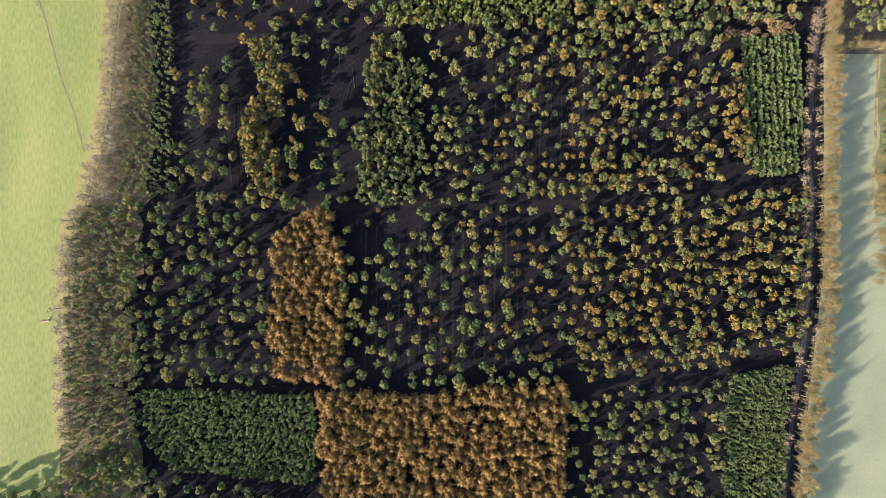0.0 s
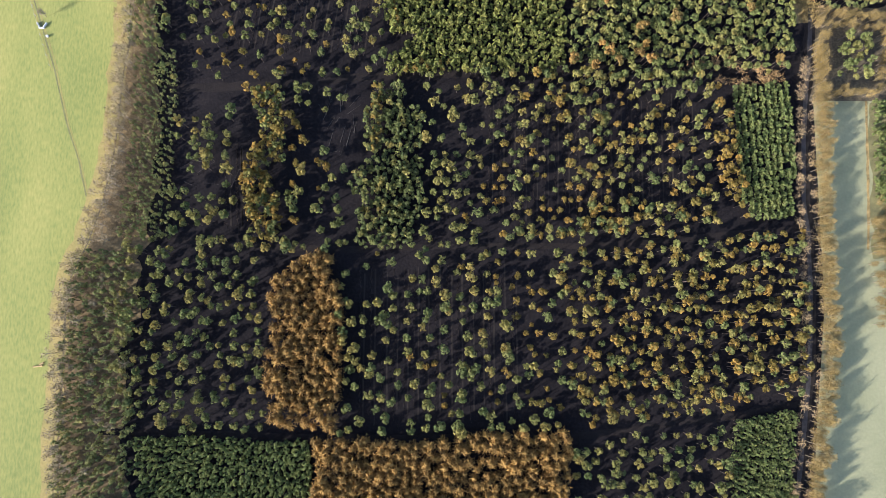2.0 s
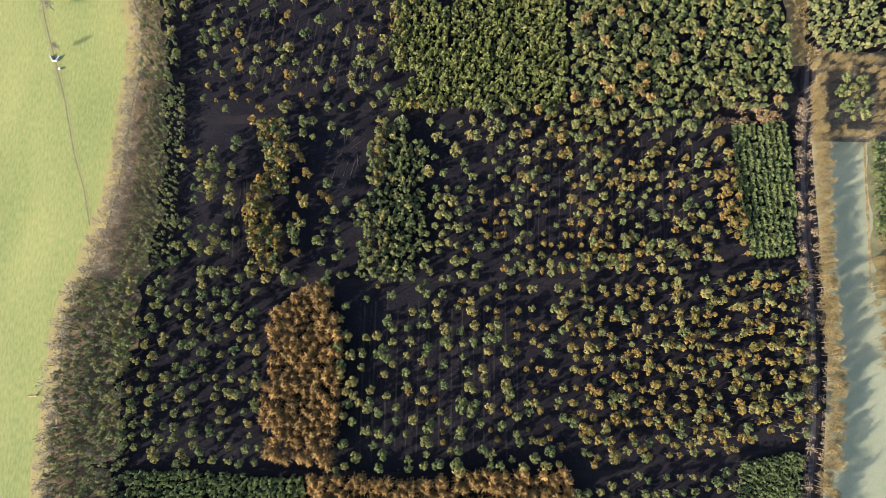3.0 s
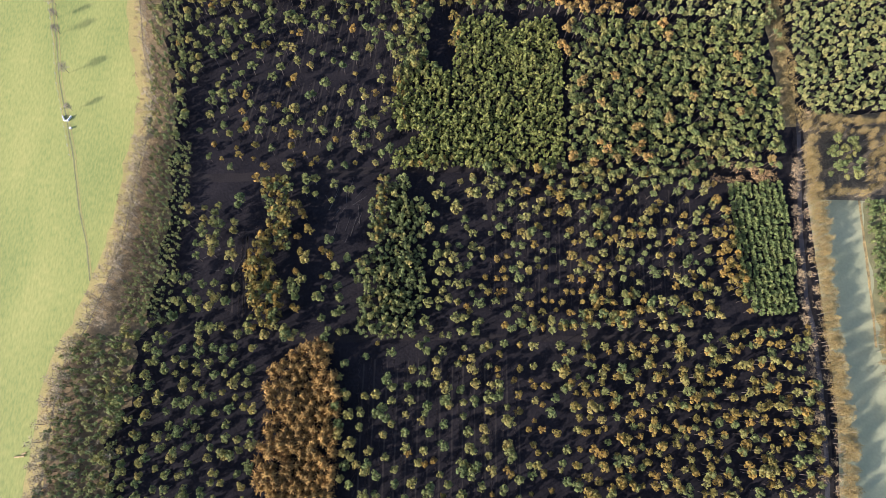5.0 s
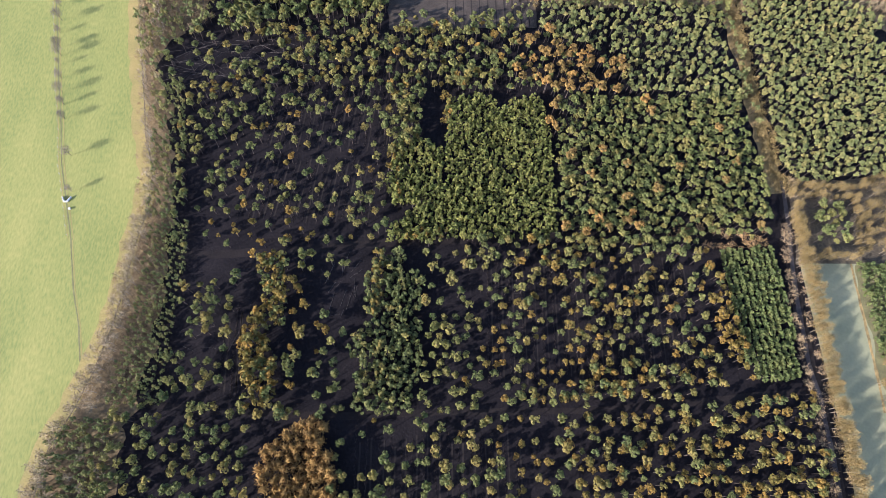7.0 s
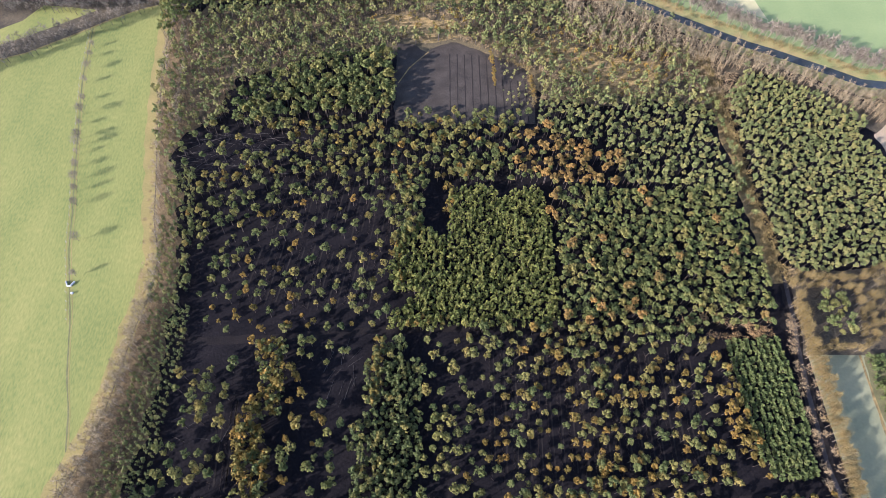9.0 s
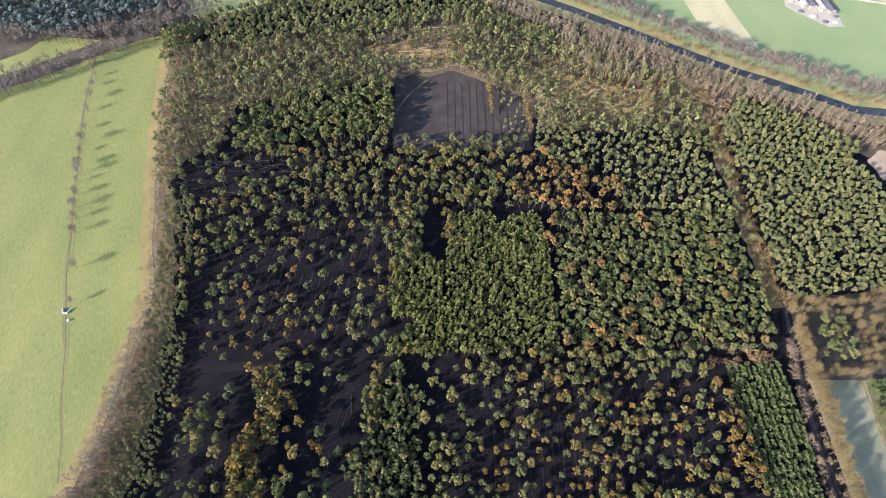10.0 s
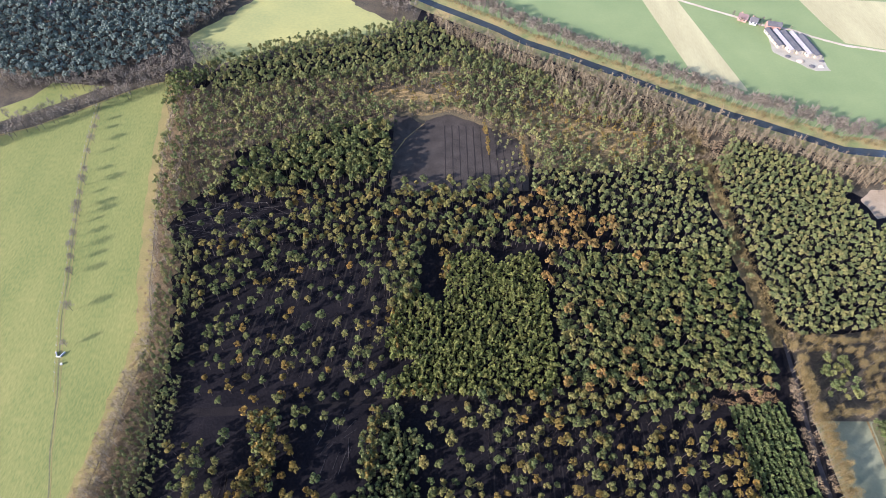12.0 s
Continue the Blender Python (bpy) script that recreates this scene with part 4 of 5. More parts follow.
forest("green_pine_wood", PINES, np.r_[scatter(PINE_H, 2.6, 0.40, 0.06, skip=[BRONZE], lines=LINES), scatter(BRONZE, 6.0, 0.4, 0.1), scatter([(14, 153), (37, 154), (40, 170), (14, 166)], 3.0, 0.4, 0.1), scatter([(40, 153), (56, 154), (47, 162), (42, 160)], 4.2, 0.4, 0.1), scatter([(138, 210), (149, 210), (149, 190), (137, 194)], 3.0, 0.4, 0.1), along([(59, 90), (142, 88)], 3.0, 0.8), along([(61, 86), (112, 84)], 3.4, 0.8), scatter([(-8, 122), (3, 123), (5, 153), (-4, 149)], 2.7, 0.4, 0.08)], M_DARKPINE, M_BARK, "dense deep green pine wood", "wood", 0.55, 0.84)
forest("corner_copse", SMALLPINES, scatter(CORNER, 2.7, 0.4, 0.08), M_DARKPINE, M_BARK, "small dark conifer copse at the meadow's corner", "wood", 0.8, 1.25)
forest("tall_pine_wood", PINES, scatter(PINES_FAR, 3.2, 0.40, 0.05), M_DARKPINE, M_BARK, "tall dense pines beside the clearing", "wood", 0.82, 1.12)
forest("right_pine_wood", FARPINES, scatter(PINE_RIGHT, 2.3, 0.40, 0.06, lines=LINES, skip=[SANDPIT]), M_GREYPINE, M_BARK, "dense green pine wood beyond the grassy ride", "wood", 0.54, 0.82)
forest("far_pine_wood", FARPINES, np.r_[scatter(NORTH_PINES, 2.8, 0.4, 0.06), scatter(NORTH_EAST, 3.1, 0.4, 0.06, lines=LINES)], M_GREYPINE, M_BARK, "distant dense pine wood", "wood", 0.64, 0.98)
forest("heath_pines", SMALLPINES, np.r_[scatter(NORTH_MIX, 3.5, 0.42, 0.15, skip=[CLEARING, *HEATH_OPEN]), scatter(HEATH_OPEN[0], 5.0, 0.42, 0.2), scatter(NORTH_MIX, 6.0, 0.42, 0.3, skip=[CLEARING, *HEATH_OPEN]), along([(-13, 248), (7, 249), (20, 255), (41, 248), (58, 241)], 2.3, 1.5), scatter(BIRCH_STRIP, 8, 0.4, 0.3), scatter(SHRUBLAND, 4.2, 0.42, 0.12, skip=[WINDTHROW, CORNER], lines=[(CORNER_PATH, 2.6)])], M_GREYPINE, M_BARK, "small scattered pines on dry heath", "wood", 0.6, 1.08)
forest("heath_gold", SMALLPINES, np.r_[scatter([(50, 262), (74, 262), (132, 244), (136, 222), (112, 209), (90, 211), (62, 236)], 5.2, 0.42, 0.2), scatter([(-34, 262), (-12, 272), (26, 268), (36, 256), (4, 250)], 5.5, 0.42, 0.2)], M_GOLD, M_BARK, "small yellowing trees on the dry heath", "wood", 0.5, 0.85)
forest("heath_shrubs", SHRUBS, np.r_[scatter(SHRUBLAND, 5.2, 0.42, 0.15, skip=[WINDTHROW, CORNER], lines=[(CORNER_PATH, 2.6)]), scatter(NORTH_MIX, 3.8, 0.42, 0.2, skip=[CLEARING, *HEATH_OPEN]), scatter(RED_PATCH, 2.4, 0.42, 0.1)], M_TWIGRED, M_TWIGRED, "reddish leafless scrub on the heath", "scrub", 0.9, 1.6)
forest("canal_birches", SLIMS, scatter(BIRCH_STRIP, 2.8, 0.42, 0.08), M_TWIGTAN, M_TWIGRED, "pinkish-brown leafless birches beside the canal", "wood", 0.8, 1.3)
forest("far_wood", DIMPINES, scatter(FAR_WOOD, 3.1, 0.42, 0.06), M_HAZEPINE, M_BARK, "far bluish-green conifer wood with haze in its colour", "wood", 0.62, 0.95)
forest("far_belt", FARBARES, np.r_[scatter([(-420, 84), (-200, 215), (-164, 243), (-132, 267), (-133, 278), (-164, 257), (-179, 245), (-211, 226), (-420, 98)], 4.4, 0.4, 0.05), scatter([(-224, 253), (-192, 257), (-174, 256), (-140, 271), (-141, 286), (-164, 271), (-193, 260), (-224, 265)], 3.4, 0.4, 0.05), scatter([(-140, 272), (-122, 281), (-106, 300), (-128, 297), (-138, 307), (-141, 288)], 4.0, 0.42, 0.1), scatter([(-137, 313), (-115, 344), (-122, 348), (-142, 315)], 3.8, 0.4, 0.1), scatter([(-15, 345), (-35, 372), (-42, 376), (-28, 390), (2, 358), (-1, 344)], 3.6, 0.42, 0.1)], M_TWIG, M_BARK, "grey-brown leafless tree belt behind the meadow", "wood", 0.9, 1.25)
forest("larch_wood", LARCHES, larch_b[70:], M_LARCH, M_BARK, "golden-brown larch plantation", "wood")
forest("young_spruce_wood", SLENDER, np.r_[scatter(YOUNG_A, 1.25, 0.40, 0.05), scatter(YOUNG_D, 1.25, 0.40, 0.04)], M_ROWSPRUCE, M_BARK, "dense dark green young spruce plantation", "wood", 0.68, 1.08)
forest("spruce_wood", SLENDER, np.r_[scatter(YOUNG_G, 1.62, 0.38, 0.05, turn=92, rows=1.15), scatter(YOUNG_H, 1.65, 0.40, 0.05)], M_YOUNG, M_BARK, "dense spruce block of mid height", "wood", 0.85, 1.5)
forest("belt_conifers", SPRUCES, np.r_[scatter([(-115, 20), (-95, 23), (-91, -42), (-92, -74), (-117, -70)], 1.95, 0.42, 0.10), scatter([(-98, 93), (-85, 93), (-87, 116), (-95, 160), (-108, 160), (-101, 124)], 2.3, 0.4, 0.1), scatter(SHRUBLAND, 3.9, 0.42, 0.15, skip=[WINDTHROW, CORNER], lines=[(CORNER_PATH, 2.6)])], M_GREYPINE, M_BARK, "belt of small grey-green conifers along the wood's edge", "wood", 0.7, 1.05)
forest("spruce_strip", SPRUCES, scatter(YOUNG_E, 1.7, 0.45, 0.10), M_SHADESPRUCE, M_BARK, "narrow dense strip of spruces, shade in their dark colour", "wood", 0.6, 1.15)
forest("strip_pines", SMALLPINES, scatter(YOUNG_E, 3.0, 0.45, 0.15), M_PINE, M_BARK, "olive-green pines among the shade-toned spruces", "wood", 0.6, 0.88)
forest("edge_conifers", SLENDER, scatter([(-97, 91), (-82, 93), (-82, 25), (-101, 26), (-97, 57)], 1.5, 0.4, 0.12), M_GREYPINE, M_BARK, "dense strip of slender grey-green conifers along the wood", "wood", 0.58, 0.85)
forest("belt_scrub", SHRUBS, np.r_[scatter([(-105, 95), (-92, 95), (-90, 55), (-93, 24), (-110, 28), (-106, 60)], 2.6, 0.42, 0.05), scatter([(-116, 20), (-108, 22), (-110, -55), (-118, -55), (-119, 8)], 3.2, 0.42, 0.05), scatter([(-103, 95), (-95, 95), (-100, 130), (-108, 165), (-122, 255), (-128, 255), (-116, 165)], 3.0, 0.42, 0.1)], M_TWIGRED, M_TWIGRED, "low brown scrub under the birch belt", "scrub", 0.6, 1.1)
forest("bare_belt", BARES, np.r_[scatter([(-103, 95), (-97, 95), (-98, 55), (-103, 24), (-112, 24), (-104, 60)], 2.9, 0.36, 0.05), scatter([(-117, 20), (-112, 20), (-113, -55), (-118, -55), (-119, 8)], 2.8, 0.38, 0.05),
       scatter([(-112, 20), (-94, 20), (-94, -55), (-112, -55)], 7.0, 0.4, 0.1), scatter([(-101, 95), (-96, 95), (-103, 150), (-108, 165), (-124, 265), (-119, 265), (-105, 170)], 3.6, 0.38, 0.1)], M_TWIGTAN, M_PALEBARK, "tan leafless birch belt", "wood", 0.7, 1.05)
canal_row = tree_kind("canal_tree", [bare_template(rng.uniform(6.0, 7.4), rng.uniform(1.9, 2.5), 12, 170, 0.045) for _ in range(4)], M_TWIG, M_TWIG, "leafless grey-brown tree on the canal bank", "trees along the canal")
plant(canal_row, [*along(off(CANAL[:-2], 5.0, 9.5), 1.5, 1.4)], 0.9, 1.35)
forest("bank_bushes", SHRUBS, along(off(CANAL[:-2], 2.6, 6.0), 1.9, 1.2), M_TWIGGOLD, M_TWIG, "golden-brown bushes on the grassy canal bank", "bushes", 0.7, 1.3)
forest("south_wood", FARPINES, np.r_[scatter([(-170, -74), (-122, -72), (-116, -66), (-93, -62), (-90, -66), (-74, -71), (-34, -76), (-30, -105), (-170, -105)], 4.0, 0.36, 0.05)], M_DARKPINE, M_BARK, "mixed wood south of the meadow", "wood")
forest("enclosure_pines", PINES, scatter([(163, 103), (176, 103), (172, 84), (160, 84)], 3.0, 0.40, 0.1), M_DARKPINE, M_BARK, "small pine group inside tree rows", "wood", 0.6, 0.9)
forest("east_rows", BARES, scatter([(188, 112), (232, 120), (232, 79), (184, 80)], 3.4, 0.40, 0.1), M_TWIGGOLD, M_TWIG, "golden leafless trees east of the enclosure", "wood", 0.75, 1.05)
forest("gold_fringe", SPRUCES, np.r_[scatter([(-15, 80), (-9, 80), (-9, 66), (-13, 51)], 2.7, 0.4, 0.1), scatter([(-9, 124), (-4, 124), (-4, 101), (-9, 106)], 2.7, 0.4, 0.1), scatter([(13, 153), (18, 153), (16, 134), (13, 131)], 2.7, 0.4, 0.1), scatter([(-8, 90), (14, 90), (14, 86), (-8, 85)], 3.4, 0.4, 0.3)], M_GOLD, M_BARK, "yellowing fringe of the spruce blocks", "wood", 0.95, 1.2)
sheet("bush_ground", rough([(174.5, 77), (240, 77), (240, 17), (170.5, 17), (172.5, 40)], 1.0), M_DITCH, 0.08, "rough olive grass beside the field ditch", "ground")
forest("field_bushes", YOUNGS, scatter([(175, 77), (192, 77), (188, 38), (173, 38)], 1.6, 0.42, 0.1), M_ROWSPRUCE, M_BARK, "green bushes beside the field ditch", "bushes", 0.7, 1.2)
forest("ditch_shrubs", SHRUBS, scatter([(174, 40), (190, 40), (186, 18), (172, 18)], 2.2, 0.42, 0.1), M_TWIGGOLD, M_TWIG, "golden leafless shrubs beside the field ditch", "scrub", 0.8, 1.4)
ribbon("field_ditch", [(174, 77), (172.5, 55), (171, 34), (169.5, 20)], 1.0, M_HEATH, 0.09, "rusty brown field ditch", "ditch", 0.2)
forest("russet_shrubs", SHRUBS, np.r_[along([(100, 90), (142, 88)], 2.4, 1.4), along([(114, 83), (140, 84)], 2.3, 0.8)], M_TWIGRUST, M_TWIG, "russet leafless shrubs beside the forest road", "scrub", 1.0, 1.7)
forest("road_shrubs", SHRUBS, np.r_[along(off(SIDE, 2.4, 0), 5.0, 0.6), along(off(SIDE[1:], -3.2, 0), 3.0, 0.6)], M_TWIGRED, M_TWIG, "brown leafless shrubs along the tracks", "scrub", 0.9, 1.6)
forest("ride_shrubs", SHRUBS, np.r_[along(off(RIDE, -1.4, 0), 2.0, 0.9), along(off(RIDE, 1.4, 0), 2.0, 0.9)], M_TWIGGOLD, M_TWIGGOLD, "golden leafless shrubs along the grassy ride", "scrub", 1.0, 1.7)

# ---- meadow ditch, fence and small things ----
for dx, a in ((0.95, 3), (-0.95, 3), (0.6, 0)):
    line = off(DITCH[a:] if a else DITCH[:4], dx, 0)
    ribbon("grass_edge", line, 0.3, M_VERGE, 0.085, "pale dry grass edge of the ditch", "verge", 0.25)


def fence_post():
    bm = bmesh.new()
    bmesh.ops.create_cone(bm, cap_ends=True, segments=6, radius1=0.09, radius2=0.07, depth=1.5)
    bmesh.ops.translate(bm, verts=bm.verts, vec=(0, 0, 0.6))
    me = bpy.data.meshes.new("post")
    bm.to_mesh(me)
    bm.free()
    me.materials.append(M_POST)
    return me


fence = tagged(new("meadow_fence"), "grey wooden post and wire fence beside a ditch", "fence")
post_mesh = fence_post()
posts = along(off(DITCH[3:], -1.1, 0), 4.0, 0.05)
for x, y in posts:
    p = new("post", post_mesh)
    p.parent = fence
    p.location = (x, y, 0)
for h in (0.6, 1.1):
    v, f = join([tube((*a, h), (*b, h), 0.012, 0.012, 3) for a, b in zip(posts[:-1], posts[1:])])
    w = new("wire", mesh_of("wire", v, f, M_POST))
    w.parent = fence


def box(bm, size, at, turn=0.0):
    r = bmesh.ops.create_cube(bm, size=1.0)
    bmesh.ops.scale(bm, verts=r["verts"], vec=size)
    bmesh.ops.rotate(bm, verts=r["verts"], matrix=Matrix.Rotation(turn, 3, "Z"))
    bmesh.ops.translate(bm, verts=r["verts"], vec=at)
    return r["verts"]


culvert = tagged(new("culvert_head"), "small white concrete culvert head with two wings", "culvert")
culvert.location = (-130.3, 101, 0)
for nm, size, at, a in (("wing", (0.3, 2.2, 0.9), (-1.1, 0.7, 0.35), 0.5), ("wing", (0.3, 2.2, 0.9), (1.1, 0.7, 0.35), -0.5), ("head_wall", (1.8, 0.3, 0.9), (0, -0.3, 0.35), 0.0)):
    bm = bmesh.new()
    box(bm, size, at, a)
    bmesh.ops.bevel(bm, geom=bm.edges[:], offset=0.05, segments=1, affect="EDGES")
    part(nm, bm, M_WHITE, culvert)
bm = bmesh.new()
box(bm, (0.8, 0.7, 0.8), (-128.2, 97.7, 0.4), 0.3)
bmesh.ops.bevel(bm, geom=bm.edges[:], offset=0.08, segments=2, affect="EDGES")
tagged(part("feed_tub", bm, M_WHITE), "white plastic feed tub on the meadow", "tub")

# ---- fallen wood ----
LOGS = []
for k in range(4):
    ln = rng.uniform(5.5, 9.0)
    pieces = [tube((-ln / 2, 0, 0.2), (0, rng.normal(0, 0.1), 0.22), 0.13, 0.10, 6), tube((0, 0, 0.22), (ln / 2, rng.normal(0, 0.15), 0.25), 0.10, 0.04, 6)]
    for j in range(5):
        x = rng.uniform(0.05, 0.45) * ln
        pieces.append(tube((x, 0, 0.24), (x + rng.uniform(0.3, 0.9), rng.choice([-1, 1]) * rng.uniform(0.4, 1.0), rng.uniform(0.2, 0.7)), 0.04, 0.015, 3))
    v, f = join(pieces)
    LOGS.append(mesh_of("fallen_trunk", v, f, M_LOG))
for poly, gap, turn in ((WINDTHROW, 4.0, 0.15), ([(-106, 167), (-101, 183), (-71, 190), (-32, 190), (-22, 172), (-51, 157), (-74, 149), (-102, 148)], 6.0, 0.1), ([(-33, 78), (-19, 78), (-20, 51), (-26, 50)], 4.6, 1.1), ([(-70, 165), (-41, 175), (-16, 182), (-15, 173), (-61, 159)], 7.0, 0.1), ([(28, 76), (59, 80), (59, 65), (28, 61)], 8.0, 0.5), ([(-81, 54), (-59, 53), (-59, 45), (-81, 44)], 6.0, 0.2), ([(-12, 185), (50, 189), (48, 179), (-9, 177)], 9.0, 0.1)):
    for x, y in scatter(poly, gap, 0.42, 0.1):
        s = rng.uniform(0.45, 1.05)
        ob = new("fallen_log", LOGS[int(rng.integers(4))])
        ob.matrix_basis = Matrix.LocRotScale((x, y, 0), Euler((0, 0, turn + rng.normal(0, 0.55))), (s, s * 0.65, s * 0.65))
        tagged(ob, "pale weathered fallen tree trunk with branch stubs", "log", "fallen trunks in the clearings")
STEMS = []
for me in LOGS:
    me = me.copy()
    me.name = "cut_stem"
    me.materials[0] = M_SLASH
    STEMS.append(me)
for poly, gap in ((HEATH_OPEN[0], 3.3), (HEATH_OPEN[1], 3.6), (HEATH_OPEN[2], 3.5)):
    for x, y in scatter(poly, gap, 0.45, 0.1):
        s = rng.uniform(0.5, 1.0)
        ob = new("cut_stem", STEMS[int(rng.integers(4))])
        ob.matrix_basis = Matrix.LocRotScale((x, y, 0), Euler((0, 0, 0.25 + rng.normal(0, 0.3))), (s, s * 1.3, s * 1.3))
        tagged(ob, "pale orange cut stem lying on the heath", "log", "cut stems on the heath")
for size, at, turn in (((3.2, 0.5, 0.5), (-124.4, -17.6, 0.3), 0.1), ((1.6, 0.5, 0.4), (-123.2, -16.7, 0.25), 0.5)):
    bm = bmesh.new()
    box(bm, size, at, turn)
    bmesh.ops.bevel(bm, geom=bm.edges[:], offset=0.12, segments=1, affect="EDGES")
    tagged(part("timber_baulk", bm, M_SLASH), "pale stripped timber baulk lying on the meadow", "timber", "timber on the meadow")

# ---- worked rows of the clearing and of the thinned wood ----
clearing = bpy.data.objects["clearing"]
for i in range(11):
    x = 17 + i * 3.8
    r = ribbon("furrow", [(x - 0.4, 193), (x, 222 if i > 6 else 240)], 0.55, M_RIDGE, 0.08, "", "", 0.3)
    r.parent = clearing
ribbon("clearing_path", [(-9, 217), (-4, 228), (2, 236), (6, 241)], 0.45, M_HEATH, 0.12, "pale trodden path across the clearing", "path", 0.25)
forest("clearing_saplings", FARPINES, np.r_[scatter([(42, 240), (57, 236), (57, 202), (44, 201)], 3.4, 0.45, 0.25), scatter([(-13, 243), (-7, 243), (-10, 205), (-14, 204)], 4.5, 0.4, 0.2)], M_GREYPINE, M_BARK, "small pines standing in the clearing", "wood", 0.3, 0.6)
forest("clearing_row", SPRUCES, np.r_[along([(38, 240), (39, 215)], 1.6, 0.5), along([(57, 222), (58, 208)], 1.8, 0.7)], M_GOLD, M_BARK, "narrow row of golden-green trees in the clearing", "wood", 0.75, 1.05)
forest("clearing_bushes", SHRUBS, np.r_[along([(57, 233), (58, 202)], 2.4, 0.6), along([(44, 236), (55, 231)], 2.5, 1.2)], M_TWIGGOLD, M_TWIG, "golden leafless bushes in the clearing", "bushes", 0.9, 1.7)


def brash_row(line):
    """Cut branches lying loosely in a row between the trees."""
    pieces = []
    for x, y in along(line, 0.55, 0.22):
        a, ln = rng.normal(1.5, 0.7), rng.uniform(0.5, 1.5)
        d = np.array([math.cos(a) * ln, math.sin(a) * ln]) / 2
        pieces.append(tube((x - d[0], y - d[1], 0.05), (x + d[0], y + d[1], rng.uniform(0.08, 0.3)), rng.uniform(0.05, 0.10), 0.03, 3))
    v, f = join(pieces)
    tagged(new("brash_row", mesh_of("brash_row", v, f, M_BRASH)), "row of brown cut branches between trees", "brash", kind="stuff")


for poly_x, y0, y1, lean in (((-66, -14), 92, 124, 4.0), ((-62, -10), 124, 160, 4.0), ((-60, -54), 26, 62, -1.0), ((28, 104), 30, 80, 1.5), ((-18, 38), -40, 16, 0.5), ((-16, 44), 156, 192, 2.0), ((-64, -56), 26, 60, -1.0)):
    x = poly_x[0]
    while x <= poly_x[1]:
        brash_row([(x, y0 + rng.uniform(0, 4)), (x + lean * 0.5 + rng.normal(0, 0.3), (y0 + y1) / 2), (x + lean, y1 - rng.uniform(0, 4))])
        ribbon("wheel_rut", [(x + 1.4, y0 + rng.uniform(0, 6)), (x + 1.4 + lean * 0.5, (y0 + y1) / 2), (x + 1.4 + lean, y1 - rng.uniform(0, 6))], 0.55, M_RUT, 0.045, "shallow brown wheel rut between tree rows", "track", 0.3)
        x += 3.9 + rng.uniform(-0.4, 0.4)

# ---- farm beyond the canal ----
sheet("farm_yard", rough([(238, 351), (262, 347), (266, 326), (263, 305), (254, 304), (238, 318), (233, 324)], 0.8), M_YARD, 0.14, "pale concrete farm yard", "yard")


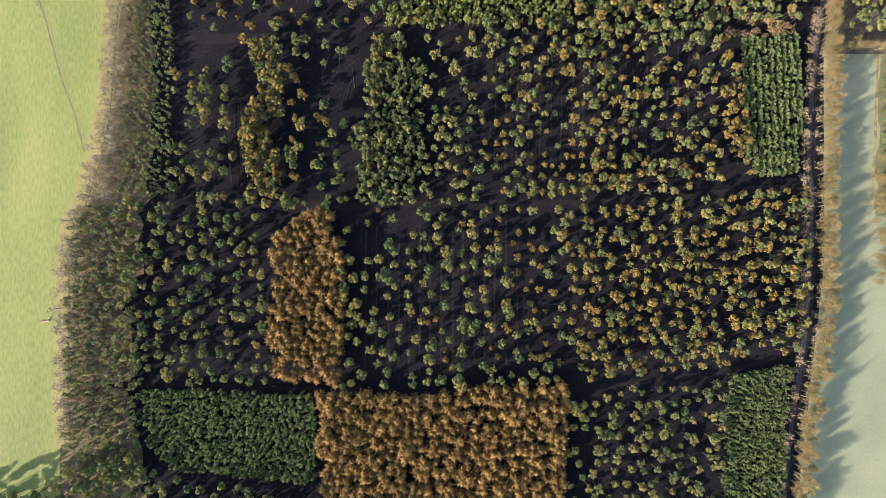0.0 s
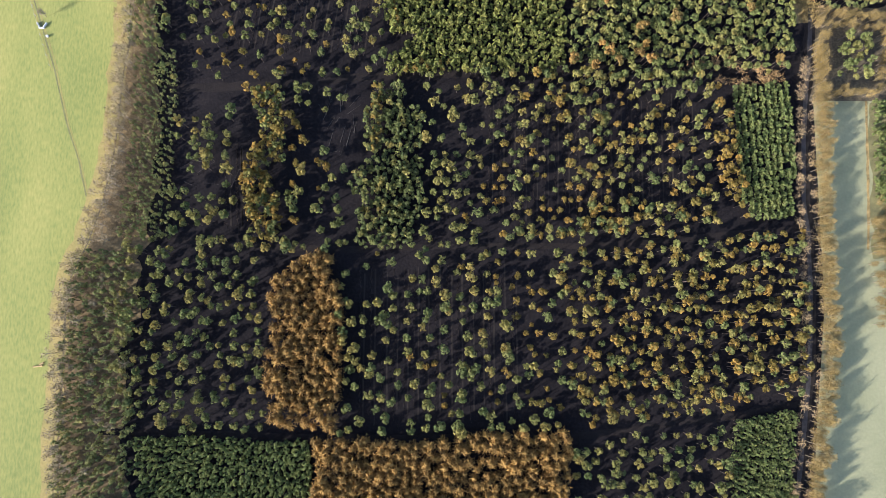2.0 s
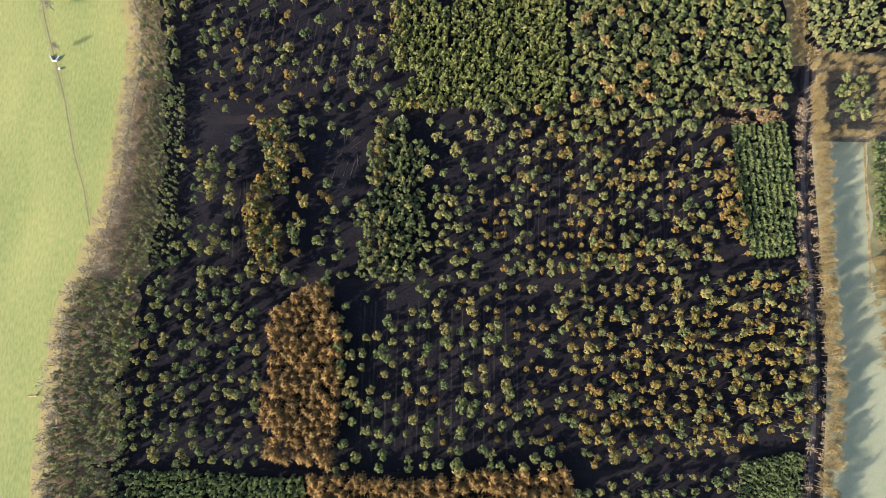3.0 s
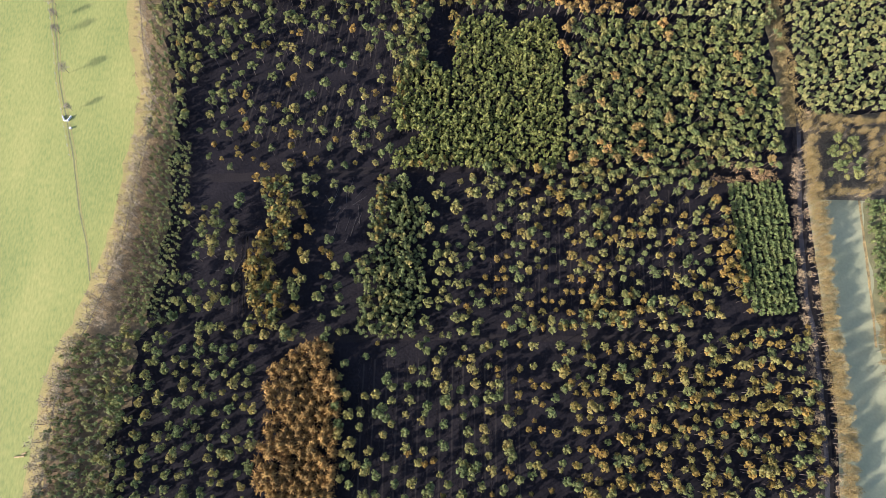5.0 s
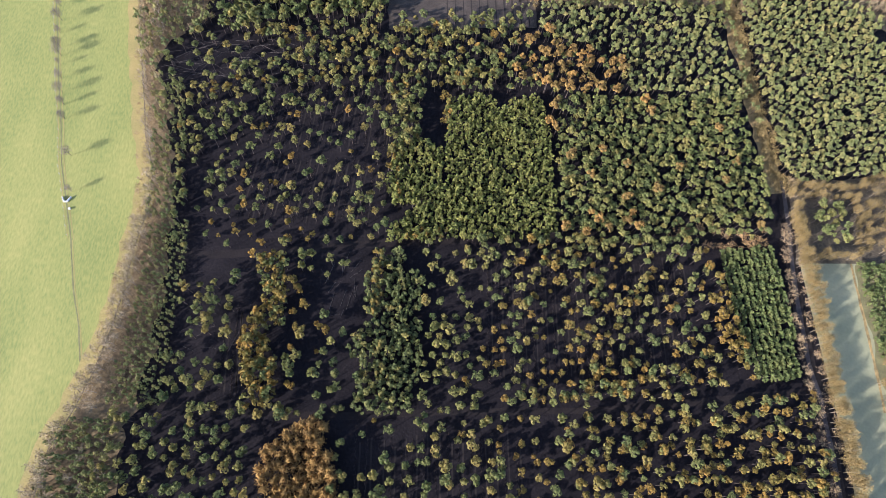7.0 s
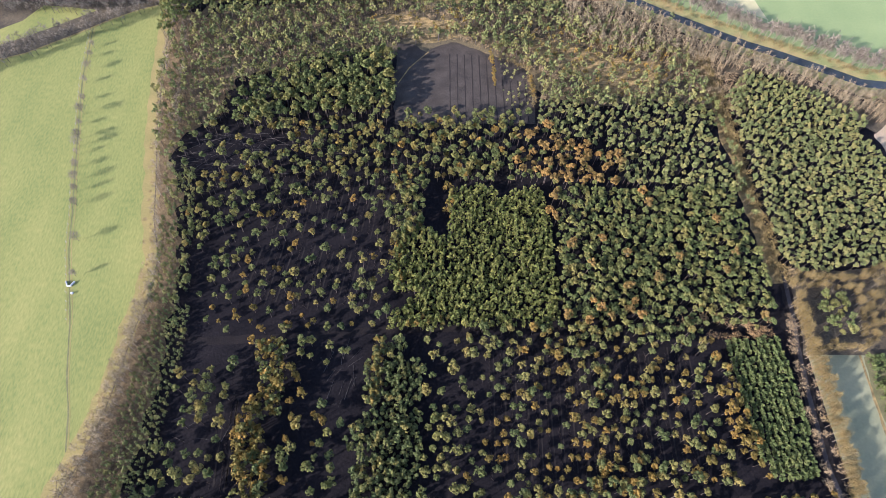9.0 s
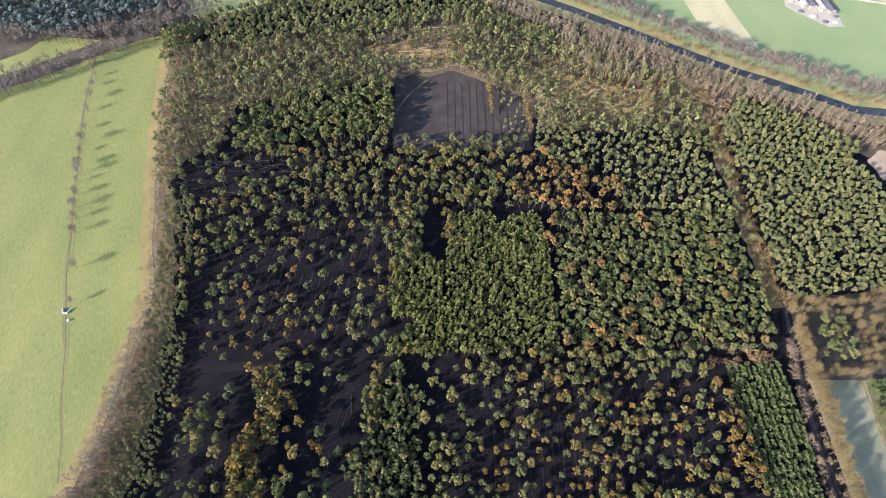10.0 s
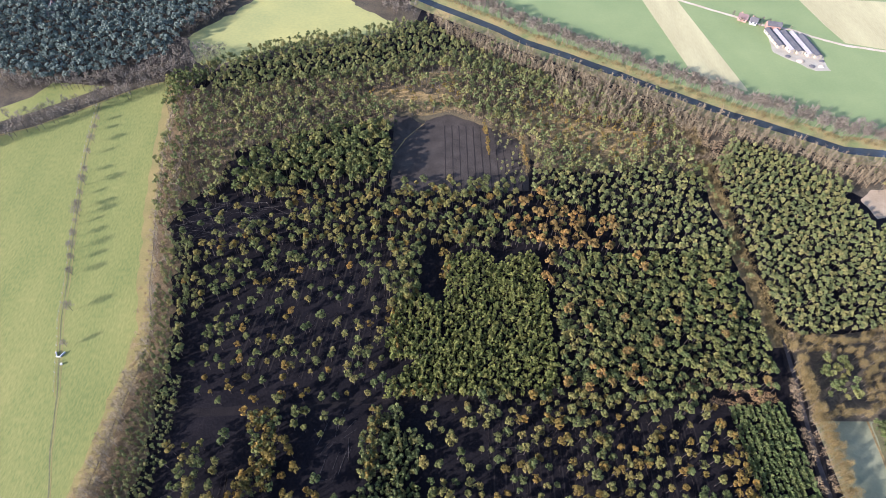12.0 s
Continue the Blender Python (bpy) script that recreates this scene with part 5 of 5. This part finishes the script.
def gable(name, x, y, w, d, h, rise, wall_mat, roof_mat, label, turn=0.0, chimney=False):
    """A house or shed: walls with gables, a roof of two slopes, doors and windows."""
    base = tagged(new(name), label, "building")
    base.matrix_basis = pose(x, y, 0.14, 0, 0, turn)
    bm = bmesh.new()
    pts = [(-w / 2, 0), (w / 2, 0), (w / 2, h), (0, h + rise), (-w / 2, h)]
    rows = [[bm.verts.new((px, s * d / 2, pz)) for px, pz in pts] for s in (-1, 1)]
    bm.faces.new(rows[0])
    bm.faces.new(rows[1][::-1])
    for i in range(5):
        if i not in (2, 3):
            bm.faces.new((rows[0][i], rows[1][i], rows[1][(i + 1) % 5], rows[0][(i + 1) % 5]))
    bmesh.ops.recalc_face_normals(bm, faces=bm.faces)
    part("wall", bm, wall_mat, base)
    for s in (-1, 1):
        bm = bmesh.new()
        run = w / 2 + 0.4
        a = math.atan2(rise, w / 2)
        vs = box(bm, (run / math.cos(a), d + 0.8, 0.15), (0, 0, 0))
        bmesh.ops.rotate(bm, verts=vs, matrix=Matrix.Rotation(s * a, 3, "Y"))
        bmesh.ops.translate(bm, verts=vs, vec=(s * run / 2, 0, h + rise - run / 2 * math.tan(a) + 0.1))
        roof = part("roof", bm, roof_mat, base)
    if chimney:
        bm = bmesh.new()
        box(bm, (0.6, 0.6, 1.4), (0.5, d * 0.3, h + rise + 0.2))
        part("chimney", bm, M_BRICK, roof)
    bm = bmesh.new()
    box(bm, (w * 0.35, 0.12, h * 0.8), (0, -d / 2 - 0.03, h * 0.4))
    part("door", bm, M_POST, base)
    for k in range(max(2, int(d / 4))):
        for s in (-1, 1):
            bm = bmesh.new()
            at = (s * (w / 2 + 0.02), -d / 2 + (k + 0.5) * d / max(2, int(d / 4)), h * 0.6)
            box(bm, (0.1, 1.3, 0.9), at)
            window = part("window", bm, M_POST, base)
            bm = bmesh.new()
            box(bm, (0.05, 1.1, 0.7), (at[0] + s * 0.05, at[1], at[2]))
            part("pane", bm, M_GLASS, window)
    return base


for x, y, w, d, roof in ((238.5, 338, 4.2, 20, M_ROOF), (244.0, 335, 3.4, 24, M_POST), (249.0, 334, 4.6, 24, M_ROOF), (254.5, 332, 3.4, 26, M_POST), (259.5, 330, 4.6, 24, M_ROOF)):
    gable("cattle_shed", x, y, w, d, 2.2, 0.8, M_YARD, roof, "long low cattle shed with a weathered sheet roof", 5)
gable("machine_barn", 243, 352, 5, 9, 3.2, 1.8, M_BRICK, M_ROOF, "brick machine barn with grey roof", 80)
gable("farmhouse", 225, 361, 4.2, 6.0, 2.6, 2.0, M_BRICK, M_TILE, "brick farmhouse with red tiled roof", 60, True)
gable("farm_cottage", 231, 357, 3.4, 4.6, 2.6, 2.0, M_WHITE, M_ROOF, "small white cottage with grey roof", 70, True)
gable("far_house", -220, 331, 7, 11, 3.5, 3.0, M_WHITE, M_ROOF, "white house at the far wood", 20, True)
heap = 0
for x, y, r, hgt in ((241, 319, 1.3, 1.0), (247, 314, 1.6, 1.2), (253, 309, 1.4, 1.0), (259, 309, 1.3, 1.0), (262, 315, 1.2, 0.9)):
    bm = bmesh.new()
    bmesh.ops.create_icosphere(bm, subdivisions=3, radius=1.0)
    for v in bm.verts:
        q = 1 + 0.25 * noise.noise(v.co * 1.7 + Vector((x, y, 0)))
        v.co = Vector((v.co.x * r * 1.5 * q, v.co.y * r * q, max(-0.1, v.co.z) * hgt * q))
    bmesh.ops.translate(bm, verts=bm.verts, vec=(x, y, 0.14))
    tagged(part("silage_clamp", bm, M_SAND if heap % 2 else M_ROOF), "low covered silage clamp in the farm yard", "silage clamp", "silage clamps of the farm")
    heap += 1
farm_trees = tree_kind("farm_tree", TALLBARES[:2], M_TWIG, M_BARK, "large leafless tree beside the farmhouse", "trees round the farm")
plant(farm_trees, [(219, 364), (222, 357), (228, 363), (233, 361), (236, 358), (239, 360), (243, 358), (250, 354), (256, 352), (234, 352)], 0.6, 0.85)
